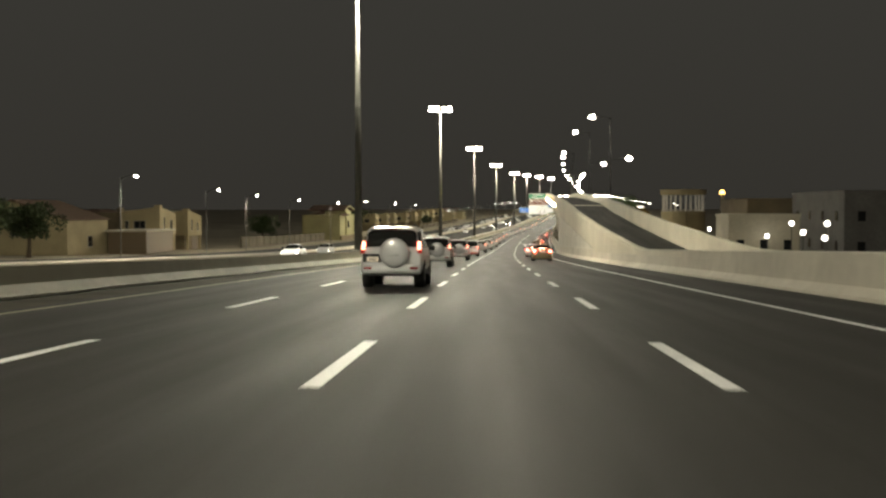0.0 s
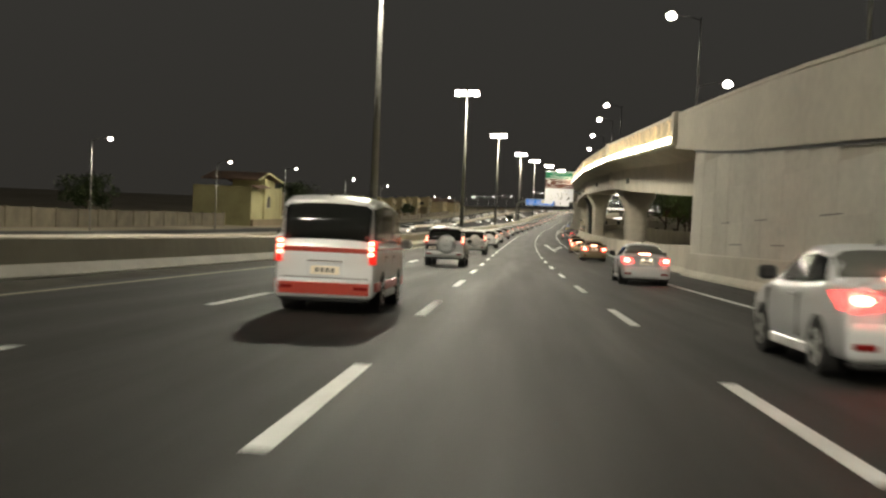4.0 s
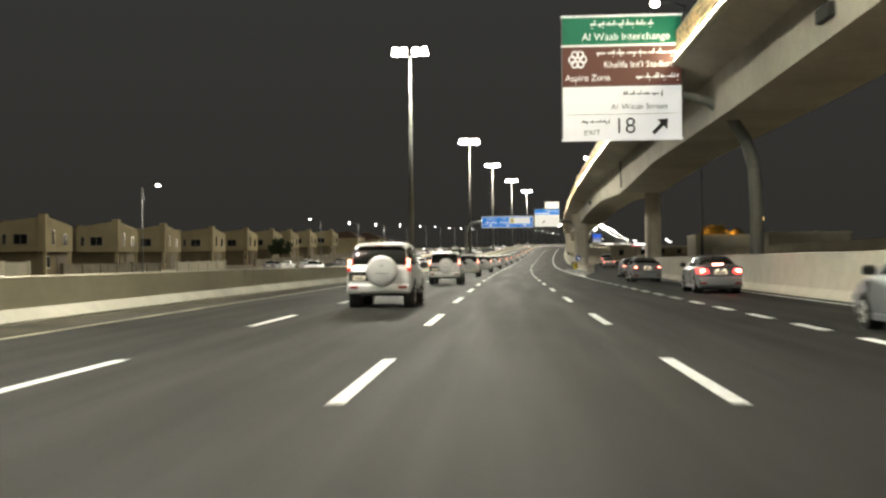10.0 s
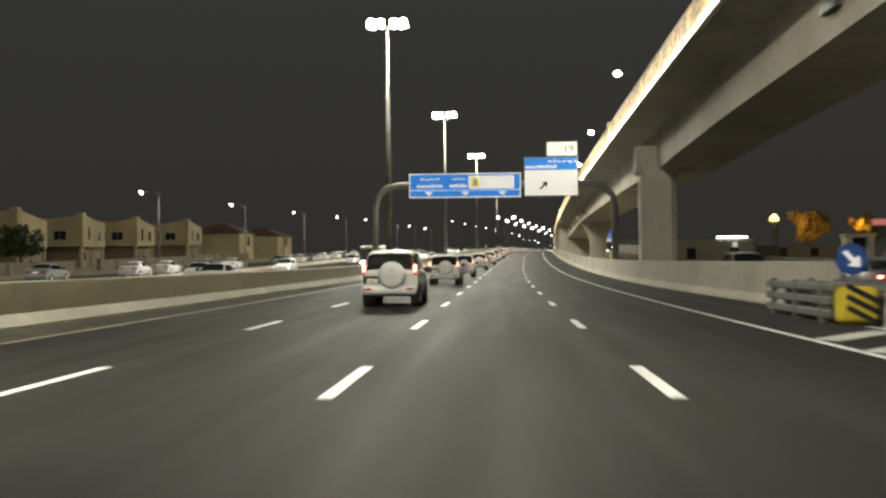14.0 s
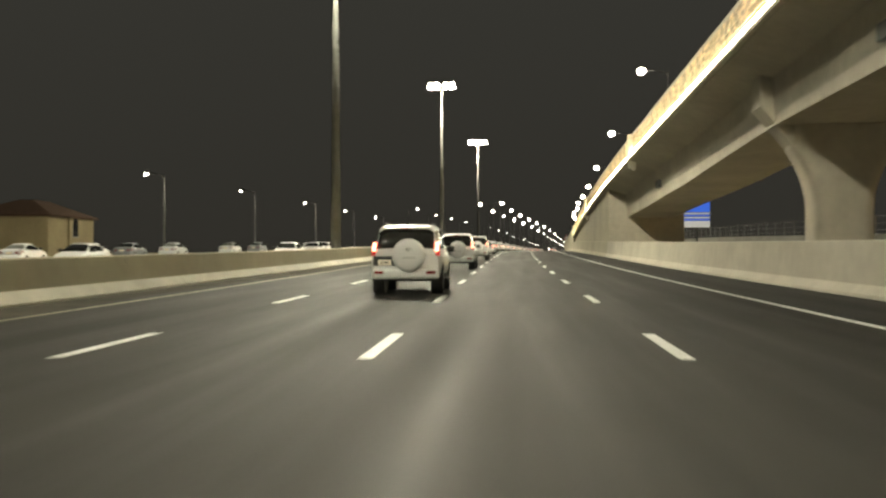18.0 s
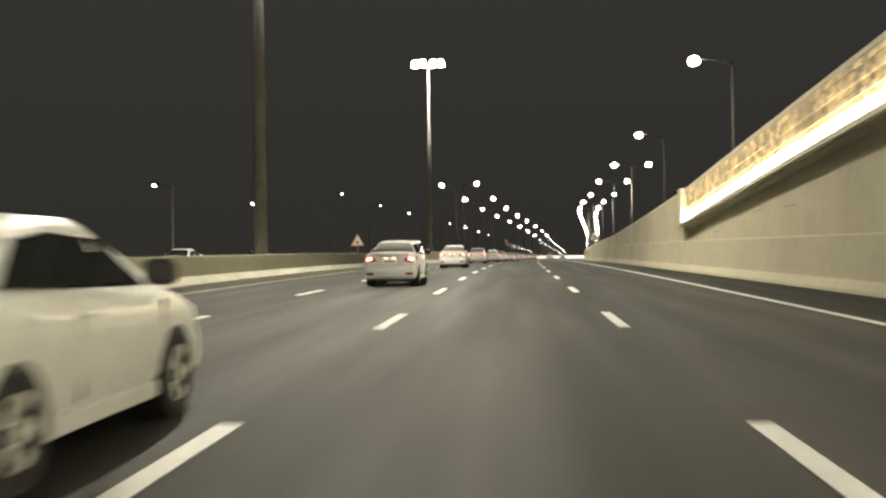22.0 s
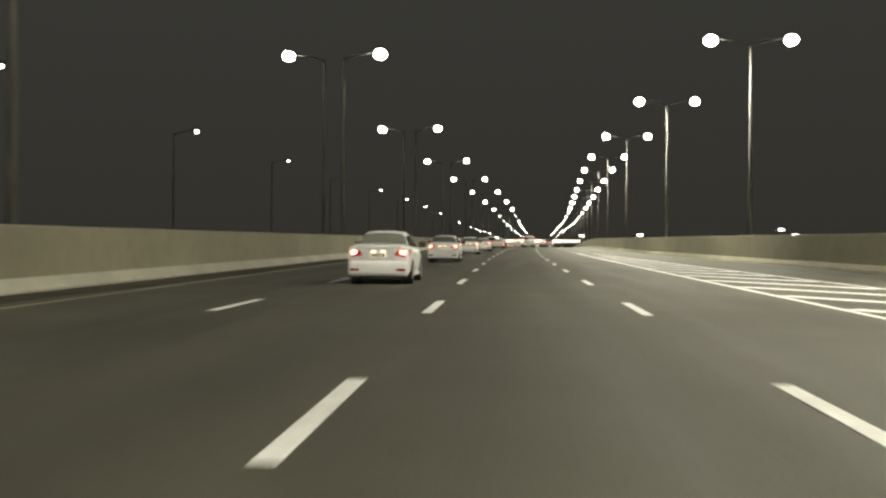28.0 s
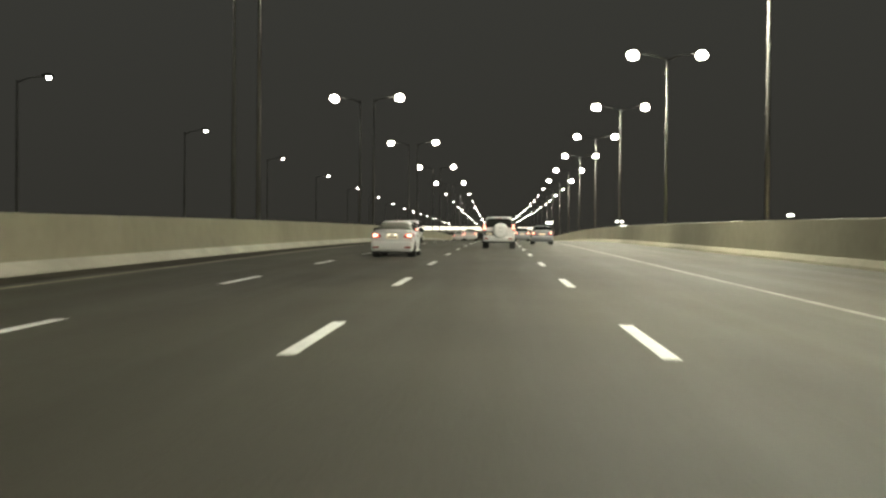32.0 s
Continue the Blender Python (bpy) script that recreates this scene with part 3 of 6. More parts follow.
m_right = lamp_model("street_lamp", 13.8, ((1, 13.8),), "tall steel lamp post with one lit arm over the near road", "lamp posts in the median", bulb=0.5)
row(m_left, [(s, -13.2, 0.0) for s in pair_s if s >= 1190])
row(m_right, [(s, -11.9, 0.0) for s in pair_s if s >= 1190])
for s in pair_s[:9]:
    lamp_light("post_light", spot(s, -9.4, 13.6), ARM_WATTS, 0.6)
# far side of the opposite road
far_side = lamp_model("street_lamp", 12.6, ((1, 12.6),), "steel lamp post with one lit arm across the opposite road", "lamp posts across the opposite road", bulb=0.5)
row(far_side, [(s, -36.8, 0.0) for s in [838 + 42.5 * i for i in range(22)]])
# service road
service = lamp_model("street_lamp", 8.8, ((-1, 8.8),), "slim steel lamp post with a lit arm along the service road", "lamp posts along the service road", 2.0, 0.09, bulb=0.48, steel=SLIM_POLE)
row(service, [(s, -37.0, 0.0) for s in (484, 522.5, 558, 598, 640, 677.6, 719, 757, 796)])
service2 = lamp_model("street_lamp", 11.0, ((1, 11.0),), "slim steel lamp post with a lit arm by the villas", "lamp posts by the villas", 2.0, 0.09, bulb=0.55, steel=SLIM_POLE)
VILLA_LAMPS = ((88, -1.3), (130, -1.3), (166, -1.3), (190, -1.3), (225, -1.2), (270, -1.0), (312, 0.0), (370, 0.0), (419, 0.0))
row(service2, [(s, -46.0, z) for s, z in VILLA_LAMPS])
for s, z in VILLA_LAMPS:
    lamp_light("street_light", spot(s, -44.2, 10.7 + z), STREET_WATTS, 0.5)
for s in (484, 522.5, 558, 598, 640, 677.6, 719):
    lamp_light("street_light", spot(s, -39.0, 8.6), STREET_WATTS * 0.7, 0.5)
# on the viaduct
deck_lamp = lamp_model("street_lamp", 13.4, ((-1, 13.3), (1, 7.0)), "tall lamp post with two lit arms on the viaduct", "lamp posts on the viaduct", 2.8)
deck_s = (166.8, 218, 315, 345, 392, 445, 497, 542, 595, 645, 686, 727, 769.5)
row(deck_lamp, [(s, 16.3, RIM(s) - 1.0) for s in deck_s])
for s in deck_s:
    lamp_light("deck_light", spot(s, 13.4, RIM(s) + 12.2), DECK_WATTS, 0.8)

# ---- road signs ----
# sign faces glow in their own colour, in place of light cast on them
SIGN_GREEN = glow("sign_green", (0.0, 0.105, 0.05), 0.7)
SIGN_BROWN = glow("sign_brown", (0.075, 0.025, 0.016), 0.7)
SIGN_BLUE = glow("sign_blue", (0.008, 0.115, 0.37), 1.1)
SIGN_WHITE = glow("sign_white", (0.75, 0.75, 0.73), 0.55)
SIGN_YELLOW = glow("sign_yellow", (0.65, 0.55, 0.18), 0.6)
SIGN_BLACK = mat("sign_black", (0.02, 0.02, 0.02), 0.6)
SIGN_GREY = mat("sign_grey", (0.4, 0.4, 0.4), 0.6)


def words(text, x, z, size, material, parent, name="letter", align="CENTER"):
    """Raised letters on a sign that faces -y."""
    cu = bpy.data.curves.new(name, "FONT")
    cu.body, cu.size, cu.align_x, cu.align_y, cu.extrude = text, size, align, "CENTER", 0.004
    tmp = bpy.data.objects.new("tmp", cu)
    scene.collection.objects.link(tmp)
    dg = bpy.context.evaluated_depsgraph_get()
    me = bpy.data.meshes.new_from_object(tmp.evaluated_get(dg))
    bpy.data.objects.remove(tmp)
    me.materials.clear()
    me.materials.append(material)
    # one part a letter: meshes split by their islands
    bm = bmesh.new()
    bm.from_mesh(me)
    bpy.data.meshes.remove(me)
    left = set(bm.verts)
    while left:
        seed = left.pop()
        got, todo = {seed}, [seed]
        while todo:
            for ed in todo.pop().link_edges:
                for v in ed.verts:
                    if v not in got:
                        got.add(v)
                        todo.append(v)
        left -= got
        piece = bmesh.new()
        made = {v: piece.verts.new(v.co) for v in got}
        for f in {f for v in got for f in v.link_faces}:
            piece.faces.new([made[v] for v in f.verts])
        part(name, piece, material, parent).matrix_basis = pose(x, -0.09, z, 90, 0, 0)
    bm.free()


def script_bars(rng, x0, x1, z, h, material, parent):
    """Unreadable script as a run of joined strokes and dots."""
    bm = bmesh.new()
    x = x0
    while x < x1:
        w = min(rng.uniform(0.5, 1.4) * h, x1 - x)
        box(bm, x, x + w, -0.1, -0.086, z - 0.09 * h, z + 0.09 * h)
        for _ in range(rng.randint(1, 2)):
            u = x + rng.uniform(0.1, 0.85) * w
            k = rng.choice((0.35, 0.5, -0.35))
            box(bm, u, u + 0.13 * h, -0.1, -0.086, z + min(0, k * h), z + max(0, k * h))
        if rng.random() < 0.6:
            u = x + rng.uniform(0.2, 0.8) * w
            box(bm, u, u + 0.12 * h, -0.1, -0.086, z - 0.48 * h, z - 0.36 * h)
        x += w + 0.18 * h
    part("script", bm, material, parent)


def plate(parent, name, x0, x1, z0, z1, material, label=""):
    bm = bmesh.new()
    box(bm, x0, x1, -0.08, -0.02, z0, z1, 0.015)
    return part(name, bm, material, parent, label)


def arrow(parent, x, z, size, material, turn):
    bm = bmesh.new()
    m = pose(x, -0.093, z, 0, turn, 0)
    box(bm, -0.1 * size, 0.1 * size, -0.007, 0.007, -0.5 * size, 0.15 * size, 0, m)
    a = [bm.verts.new(m @ Vector((u * size, y, v * size))) for y in (-0.007, 0.007) for u, v in ((-0.36, 0.1), (0.36, 0.1), (0.0, 0.52))]
    for f in ((0, 1, 2), (5, 4, 3), (0, 3, 4, 1), (1, 4, 5, 2), (2, 5, 3, 0)):
        bm.faces.new([a[i] for i in f])
    bmesh.ops.recalc_face_normals(bm, faces=bm.faces)
    return part("arrow", bm, material, parent)


def exit_sign():
    rng = random.Random(4)
    e = thing("exit_sign", spot(345.4, 5.75), "large lit green, brown and white exit sign on a mast", "road sign")
    x0, x1 = -3.02, 2.97
    bm = bmesh.new()
    box(bm, x0 - 0.08, x1 + 0.08, -0.02, 0.1, 7.4, 13.8, 0.03)
    part("backing", bm, STEEL, e)
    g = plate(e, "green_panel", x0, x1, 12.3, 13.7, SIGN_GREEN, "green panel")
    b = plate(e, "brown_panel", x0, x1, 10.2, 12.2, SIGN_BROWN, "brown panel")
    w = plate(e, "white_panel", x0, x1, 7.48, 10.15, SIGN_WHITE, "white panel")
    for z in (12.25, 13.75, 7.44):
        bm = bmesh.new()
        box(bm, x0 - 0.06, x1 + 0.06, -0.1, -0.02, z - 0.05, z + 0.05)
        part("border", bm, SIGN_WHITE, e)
    bm = bmesh.new()
    box(bm, x0 + 0.15, x1 - 0.15, -0.09, -0.08, 8.72, 8.75)
    part("rule", bm, SIGN_BLACK, w)
    script_bars(rng, -1.6, 1.6, 13.32, 0.42, SIGN_WHITE, g)
    words("Al Waab Interchange", 0.2, 12.68, 0.52, SIGN_WHITE, g)
    script_bars(rng, -1.3, 2.8, 11.85, 0.4, SIGN_WHITE, b)
    words("Khalifa Int'l Stadium", 0.85, 11.25, 0.45, SIGN_WHITE, b)
    words("Aspire Zone", -1.75, 10.6, 0.45, SIGN_WHITE, b)
    script_bars(rng, 0.7, 2.8, 10.6, 0.4, SIGN_WHITE, b)
    for k in range(6):
        a = k * math.pi / 3
        bm = bmesh.new()
        ring = [(-2.25 + 0.27 * math.cos(a) + 0.17 * math.cos(2 * math.pi * i / 12), -0.092, 11.55 + 0.27 * math.sin(a) + 0.17 * math.sin(2 * math.pi * i / 12)) for i in range(13)]
        tube(bm, ring, 0.04, 6)
        part("emblem_ring", bm, SIGN_WHITE, b)
    script_bars(rng, 0.0, 2.0, 9.75, 0.4, SIGN_BLACK, w)
    words("Al Waab Street", 0.85, 9.1, 0.46, SIGN_BLACK, w)
    words("18", 0.1, 8.1, 1.15, SIGN_BLACK, w)
    words("EXIT", -1.55, 7.8, 0.42, SIGN_BLACK, w)
    script_bars(rng, -2.1, -0.7, 8.35, 0.36, SIGN_BLACK, w)
    arrow(w, 1.9, 8.1, 1.05, SIGN_BLACK, 45)
    bm = bmesh.new()
    for x in (-1.6, 0.0, 1.6):
        box(bm, x - 0.06, x + 0.06, 0.1, 0.25, 7.5, 13.9)
    part("rail", bm, STEEL, e)
    bm = bmesh.new()
    tube(bm, [(-2.2, 0.45, 9.9), (3.0, 0.45, 9.75), (4.4, 0.45, 9.35), (5.5, 0.45, 8.55), (6.25, 0.45, 7.4), (6.65, 0.45, 5.9), (6.75, 0.45, 4.0), (6.75, 0.45, -0.3)], [0.18, 0.22, 0.25, 0.28, 0.3, 0.32, 0.34, 0.36], 14)
    part("mast_arm", bm, STEEL, e, smooth=True)
    return e


exit_sign()


def gantry():
    rng = random.Random(9)
    e = thing("sign_gantry", spot(512.0, 0.22, -0.2), "lit blue overhead road signs on a grey steel portal frame", "sign gantry")
    bm = bmesh.new()
    L, R, T = -12.6, 10.2, 8.7
    tube(bm, [(L, 0.5, -0.2), (L, 0.5, 6.3), (L + 0.25, 0.5, 7.6), (L + 1.1, 0.5, 8.45), (L + 2.4, 0.5, T), (0, 0.5, T), (R - 2.4, 0.5, T), (R - 1.1, 0.5, 8.45), (R - 0.25, 0.5, 7.6), (R, 0.5, 6.3), (R, 0.5, -0.2)],
         0.33, 14)
    part("portal_frame", bm, STEEL, e, "curved grey steel frame", True)
    # left sign
    x0, x1, z0, z1 = -9.25, 1.35, 7.45, 9.75
    bm = bmesh.new()
    box(bm, x0, x1, -0.02, 0.12, z0, z1, 0.03)
    part("backing", bm, STEEL, e)
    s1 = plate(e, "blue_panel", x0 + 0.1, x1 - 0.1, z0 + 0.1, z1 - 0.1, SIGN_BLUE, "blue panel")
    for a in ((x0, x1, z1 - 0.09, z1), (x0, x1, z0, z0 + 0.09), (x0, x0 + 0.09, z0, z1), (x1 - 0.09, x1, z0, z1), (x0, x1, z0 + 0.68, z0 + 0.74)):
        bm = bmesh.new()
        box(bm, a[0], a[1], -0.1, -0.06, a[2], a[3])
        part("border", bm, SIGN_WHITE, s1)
    script_bars(rng, -8.2, -6.4, 9.2, 0.42, SIGN_WHITE, s1)
    script_bars(rng, -5.2, -3.9, 9.2, 0.42, SIGN_WHITE, s1)
    for u0, u1 in ((-8.5, -6.2), (-5.4, -3.9)):
        bm = bmesh.new()
        u = u0
        while u < u1:
            box(bm, u, u + 0.2, -0.1, -0.085, 8.42, 8.42 + rng.choice((0.25, 0.33)))
            u += 0.28
        part("script", bm, SIGN_WHITE, s1)
    plate(s1, "white_inset", -3.6, 0.7, 8.3, 9.5, SIGN_WHITE, "white inset").location.y = -0.03
    plate(s1, "yellow_inset", -3.4, -2.5, 8.4, 9.4, SIGN_YELLOW, "yellow emblem").location.y = -0.06
    bm = bmesh.new()
    box(bm, -3.15, -2.75, -0.16, -0.145, 8.55, 9.2)
    part("emblem", bm, SIGN_GREY, s1)
    script_bars(rng, -0.9, 0.5, 9.2, 0.3, SIGN_GREY, s1)
    for x in (-7.4, -3.9, -0.4):
        bm = bmesh.new()
        a = [bm.verts.new((x + u, y, 7.85 + v)) for y in (-0.1, -0.085) for u, v in ((-0.4, 0.18), (0.4, 0.18), (0.0, -0.22))]
        for f in ((0, 1, 2), (5, 4, 3), (0, 3, 4, 1), (1, 4, 5, 2), (2, 5, 3, 0)):
            bm.faces.new([a[i] for i in f])
        bmesh.ops.recalc_face_normals(bm, faces=bm.faces)
        part("lane_arrow", bm, SIGN_WHITE, s1)
    # right sign with its exit tab
    x0, x1, z0, z1 = 1.65, 6.75, 7.5, 11.2
    bm = bmesh.new()
    box(bm, x0, x1, -0.02, 0.12, z0, z1, 0.03)
    box(bm, 3.75, 6.7, -0.02, 0.12, z1 + 0.05, z1 + 1.45, 0.03)
    part("backing", bm, STEEL, e)
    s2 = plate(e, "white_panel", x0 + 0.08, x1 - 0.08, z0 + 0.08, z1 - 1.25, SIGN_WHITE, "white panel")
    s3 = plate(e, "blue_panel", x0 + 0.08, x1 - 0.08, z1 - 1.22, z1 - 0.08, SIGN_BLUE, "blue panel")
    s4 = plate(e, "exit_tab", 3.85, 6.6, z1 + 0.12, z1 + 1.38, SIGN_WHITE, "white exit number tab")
    script_bars(rng, 3.9, 6.7, z1 - 0.45, 0.42, SIGN_WHITE, s3)
    bm = bmesh.new()
    u = 1.8
    while u < 4.6:
        box(bm, u, u + 0.19, -0.1, -0.085, z1 - 1.08, z1 - 1.08 + rng.choice((0.24, 0.32)))
        u += 0.27
    part("script", bm, SIGN_WHITE, s3)
    words("19", 5.85, z1 + 0.72, 1.05, SIGN_BLACK, s4)
    script_bars(rng, 4.2, 5.3, z1 + 0.95, 0.3, SIGN_GREY, s4)
    for z, a, b in ((9.7, 2.0, 6.5), (9.25, 2.3, 6.6), (8.3, 5.0, 6.5)):
        script_bars(rng, a, b, z, 0.18, SIGN_GREY, s2)
    arrow(s2, 3.5, 8.5, 1.0, SIGN_BLACK, 45)
    for x in (-8, -5, -2, 0.5, 3, 5.5):
        bm = bmesh.new()
        box(bm, x - 0.07, x + 0.07, 0.12, 0.35, 7.5, 9.7)
        part("bracket", bm, STEEL, e)
        bm = bmesh.new()
        tube(bm, [(x, 0.1, 7.5), (x + 0.2, -1.3, 7.25)], 0.035, 6)
        part("lamp_bracket", bm, DARK_STEEL, e)
    return e


gantry()


FADED_RED, FADED_WHITE = mat("faded_red", (0.42, 0.16, 0.14), 0.5), mat("faded_white", (0.55, 0.53, 0.48), 0.5, grain=(0.3, 0.1))


def warning_sign(s, d, h, size, label):
    e = thing("warning_sign", spot(s, d), label, "road sign", "triangular warning signs")
    bm = bmesh.new()
    tube(bm, [(0, 0.06, -0.2), (0, 0.06, h + size)], 0.04, 8)
    part("post", bm, STEEL, e)
    for k, (q, material, y, name) in enumerate(((1.0, FADED_RED, 0.0, "red_border"), (0.74, FADED_WHITE, -0.012, "white_face"))):
        bm = bmesh.new()
        c = h + size * 0.38
        a = [bm.verts.new((u * size * q, yy, c + v * size * q)) for yy in (y - 0.012, y + 0.012) for u, v in ((-0.58, -0.36), (0.58, -0.36), (0.0, 0.62))]
        for f in ((0, 1, 2), (5, 4, 3), (0, 3, 4, 1), (1, 4, 5, 2), (2, 5, 3, 0)):
            bm.faces.new([a[i] for i in f])
        bmesh.ops.recalc_face_normals(bm, faces=bm.faces)
        part(name, bm, material, e)
    bm = bmesh.new()
    box(bm, -0.09 * size, 0.09 * size, -0.04, -0.028, -0.09 * size, 0.09 * size, 0, pose(0, 0, h + 0.34 * size, 0, 45, 0))
    part("symbol", bm, SIGN_BLACK, e)


warning_sign(723.3, -11.5, 1.55, 0.92, "red and white triangular warning sign above the median barrier")
warning_sign(778.0, 8.75, 2.55, 1.1, "red and white triangular warning sign above the ramp wall")

# ---- vehicles ----
def car_paint(name, color, metal=0.35):
    return mat(name, color, 0.32, metal, grain=(0.6, 0.03), coat=0.35)


SILVER, WHITE_CAR, GOLD_CAR, GREY_CAR = car_paint("silver_paint", (0.63, 0.635, 0.64), 0.2), car_paint("white_car_paint", (0.72, 0.73, 0.745), 0.0), car_paint("gold_paint", (0.4, 0.33, 0.2)), car_paint("grey_paint", (0.22, 0.23, 0.25))
RED_BAND = car_paint("red_band_paint", (0.5, 0.05, 0.03), 0.0)
TAIL_ON = glow("tail_light_on", (0.75, 0.02, 0.012), 0.75)
TAIL_DIM = glow("tail_light_housing", (0.3, 0.012, 0.01), 0.35)
BRAKE_ON = glow("brake_light_on", (1.0, 0.035, 0.03), 7.0)
BRAKE_CORE = glow("brake_light_core", (1.0, 0.26, 0.17), 34.0)
TAIL_CORE = glow("tail_light_core", (1.0, 0.36, 0.24), 7.0)
RED_GLASS = mat("red_glass", (0.25, 0.01, 0.01), 0.25)
RIM_METAL = mat("alloy", (0.72, 0.72, 0.7), 0.4, 0.0)
HEAD_ON = glow("headlight_on", (1.0, 0.95, 0.85), 40.0)
# pale colour stands in for lamp light reflected in the rear glass
GLASS_SHEEN = mat("rear_glass_sheen", (0.15, 0.155, 0.14), 0.75, spec=0.12)
TRIM = mat("black_trim", (0.03, 0.03, 0.03), 0.6)
# plate face emits a little, standing in for light from a plate lamp
PLATE_LIT = glow("lit_plate", (0.7, 0.62, 0.48), 0.35)
PLATE_GLOW = glow("plate_lamp_on", (1.0, 0.85, 0.6), 3.0)


# stations along a car from its tail: (y, half width, belt height, roof height or 0, half roof width)
CARS = {
    "suv": dict(W=0.935, zb=0.43, axles=(0.95, 3.72), r=0.385, tail=1, head=6, posts=(1.25, 2.3), st=(
        (0.0, 0.87, 1.06, 0, 0), (0.05, 0.91, 1.13, 0, 0), (0.36, 0.93, 1.15, 1.79, 0.7), (0.6, 0.935, 1.15, 1.85, 0.72), (1.3, 0.935, 1.15, 1.88, 0.73), (2.5, 0.935, 1.14, 1.86, 0.72),
        (2.9, 0.935, 1.14, 1.79, 0.69), (3.5, 0.93, 1.15, 0, 0), (3.75, 0.935, 1.12, 0, 0), (4.25, 0.91, 1.05, 0, 0), (4.48, 0.86, 0.9, 0, 0), (4.56, 0.8, 0.74, 0, 0))),
    "wagon": dict(W=0.97, zb=0.36, axles=(1.0, 3.9), r=0.39, tail=1, head=6, posts=(1.4, 2.5), st=(
        (0.0, 0.9, 1.08, 0, 0), (0.05, 0.94, 1.16, 0, 0), (0.5, 0.965, 1.18, 1.8, 0.72), (0.75, 0.97, 1.18, 1.87, 0.74), (1.6, 0.97, 1.18, 1.9, 0.75), (2.75, 0.97, 1.17, 1.87, 0.74),
        (3.15, 0.97, 1.17, 1.79, 0.7), (3.8, 0.965, 1.17, 0, 0), (4.0, 0.97, 1.14, 0, 0), (4.6, 0.93, 1.06, 0, 0), (4.83, 0.88, 0.92, 0, 0), (4.92, 0.8, 0.76, 0, 0))),
    "sedan": dict(W=0.855, zb=0.24, axles=(0.92, 3.5), r=0.315, tail=3, head=7, posts=(1.75,), st=(
        (0.0, 0.79, 0.82, 0, 0), (0.05, 0.835, 0.99, 0, 0), (0.3, 0.85, 1.03, 0, 0), (0.62, 0.85, 1.03, 0, 0), (1.35, 0.855, 0.98, 1.41, 0.55), (1.75, 0.855, 0.96, 1.465, 0.57),
        (2.3, 0.855, 0.95, 1.46, 0.57), (2.6, 0.855, 0.94, 1.42, 0.55), (3.4, 0.85, 0.95, 0, 0), (3.6, 0.855, 0.91, 0, 0), (4.1, 0.82, 0.8, 0, 0), (4.35, 0.74, 0.68, 0, 0), (4.42, 0.66, 0.56, 0, 0))),
    "van": dict(W=0.85, zb=0.27, axles=(1.0, 3.55), r=0.32, tail=1, head=5, posts=(1.3, 2.5), st=(
        (0.0, 0.8, 1.05, 0, 0), (0.04, 0.83, 1.12, 0, 0), (0.2, 0.85, 1.13, 1.88, 0.71), (0.5, 0.85, 1.13, 1.97, 0.73), (2.5, 0.85, 1.12, 1.98, 0.73),
        (3.85, 0.85, 1.1, 1.9, 0.71), (4.45, 0.84, 1.08, 0, 0), (4.6, 0.82, 0.98, 0, 0), (4.76, 0.78, 0.82, 0, 0), (4.82, 0.74, 0.66, 0, 0))),
}


def half_section(y, w, belt, roof, tw, zb):
    """Right half of a car's cross-section, from sill to centre line."""
    h = belt - zb
    low = [(w * 0.9, y, zb), (w * 0.975, y, zb + 0.12), (w, y, zb + 0.45 * h), (w * 0.99, y, zb + 0.78 * h), (w * 0.965, y, belt - 0.03)]
    if roof:
        return low + [(w * 0.93, y, belt + 0.01), (tw + 0.04, y, roof - 0.1), (tw - 0.06, y, roof - 0.02), (tw * 0.5, y, roof + 0.005), (0.0, y, roof + 0.012)]
    return low + [(w * 0.92, y, belt), (w * 0.86, y, belt + 0.015), (w * 0.72, y, belt + 0.025), (w * 0.4, y, belt + 0.035), (0.0, y, belt + 0.04)]


def mix(a, b, q):
    return Vector(a).lerp(Vector(b), q)


def screen(bm, lo, hi, q0, q1):
    """A curved pane between two half-sections, from edge point 6 over the centre."""
    rows = []
    for q in (q0, (q0 + q1) / 2, q1):
        half = [mix(lo[k], hi[k], q) for k in (6, 7, 8, 9)]
        half[0] = half[0].lerp(half[1], 0.06)
        rows.append([Vector((-v.x, v.y, v.z)) for v in half[:3]] + half[::-1])
    n = (rows[2][3] - rows[0][3]).cross(Vector((1, 0, 0))).normalized()
    if n.z < 0:
        n = -n
    vs = [[bm.verts.new(v + n * 0.012) for v in r] for r in rows]
    for a, b in zip(vs, vs[1:]):
        for k in range(len(a) - 1):
            bm.faces.new((a[k], a[k + 1], b[k + 1], b[k]))
    bmesh.ops.recalc_face_normals(bm, faces=bm.faces)
    bmesh.ops.solidify(bm, geom=bm.faces[:], thickness=0.006)


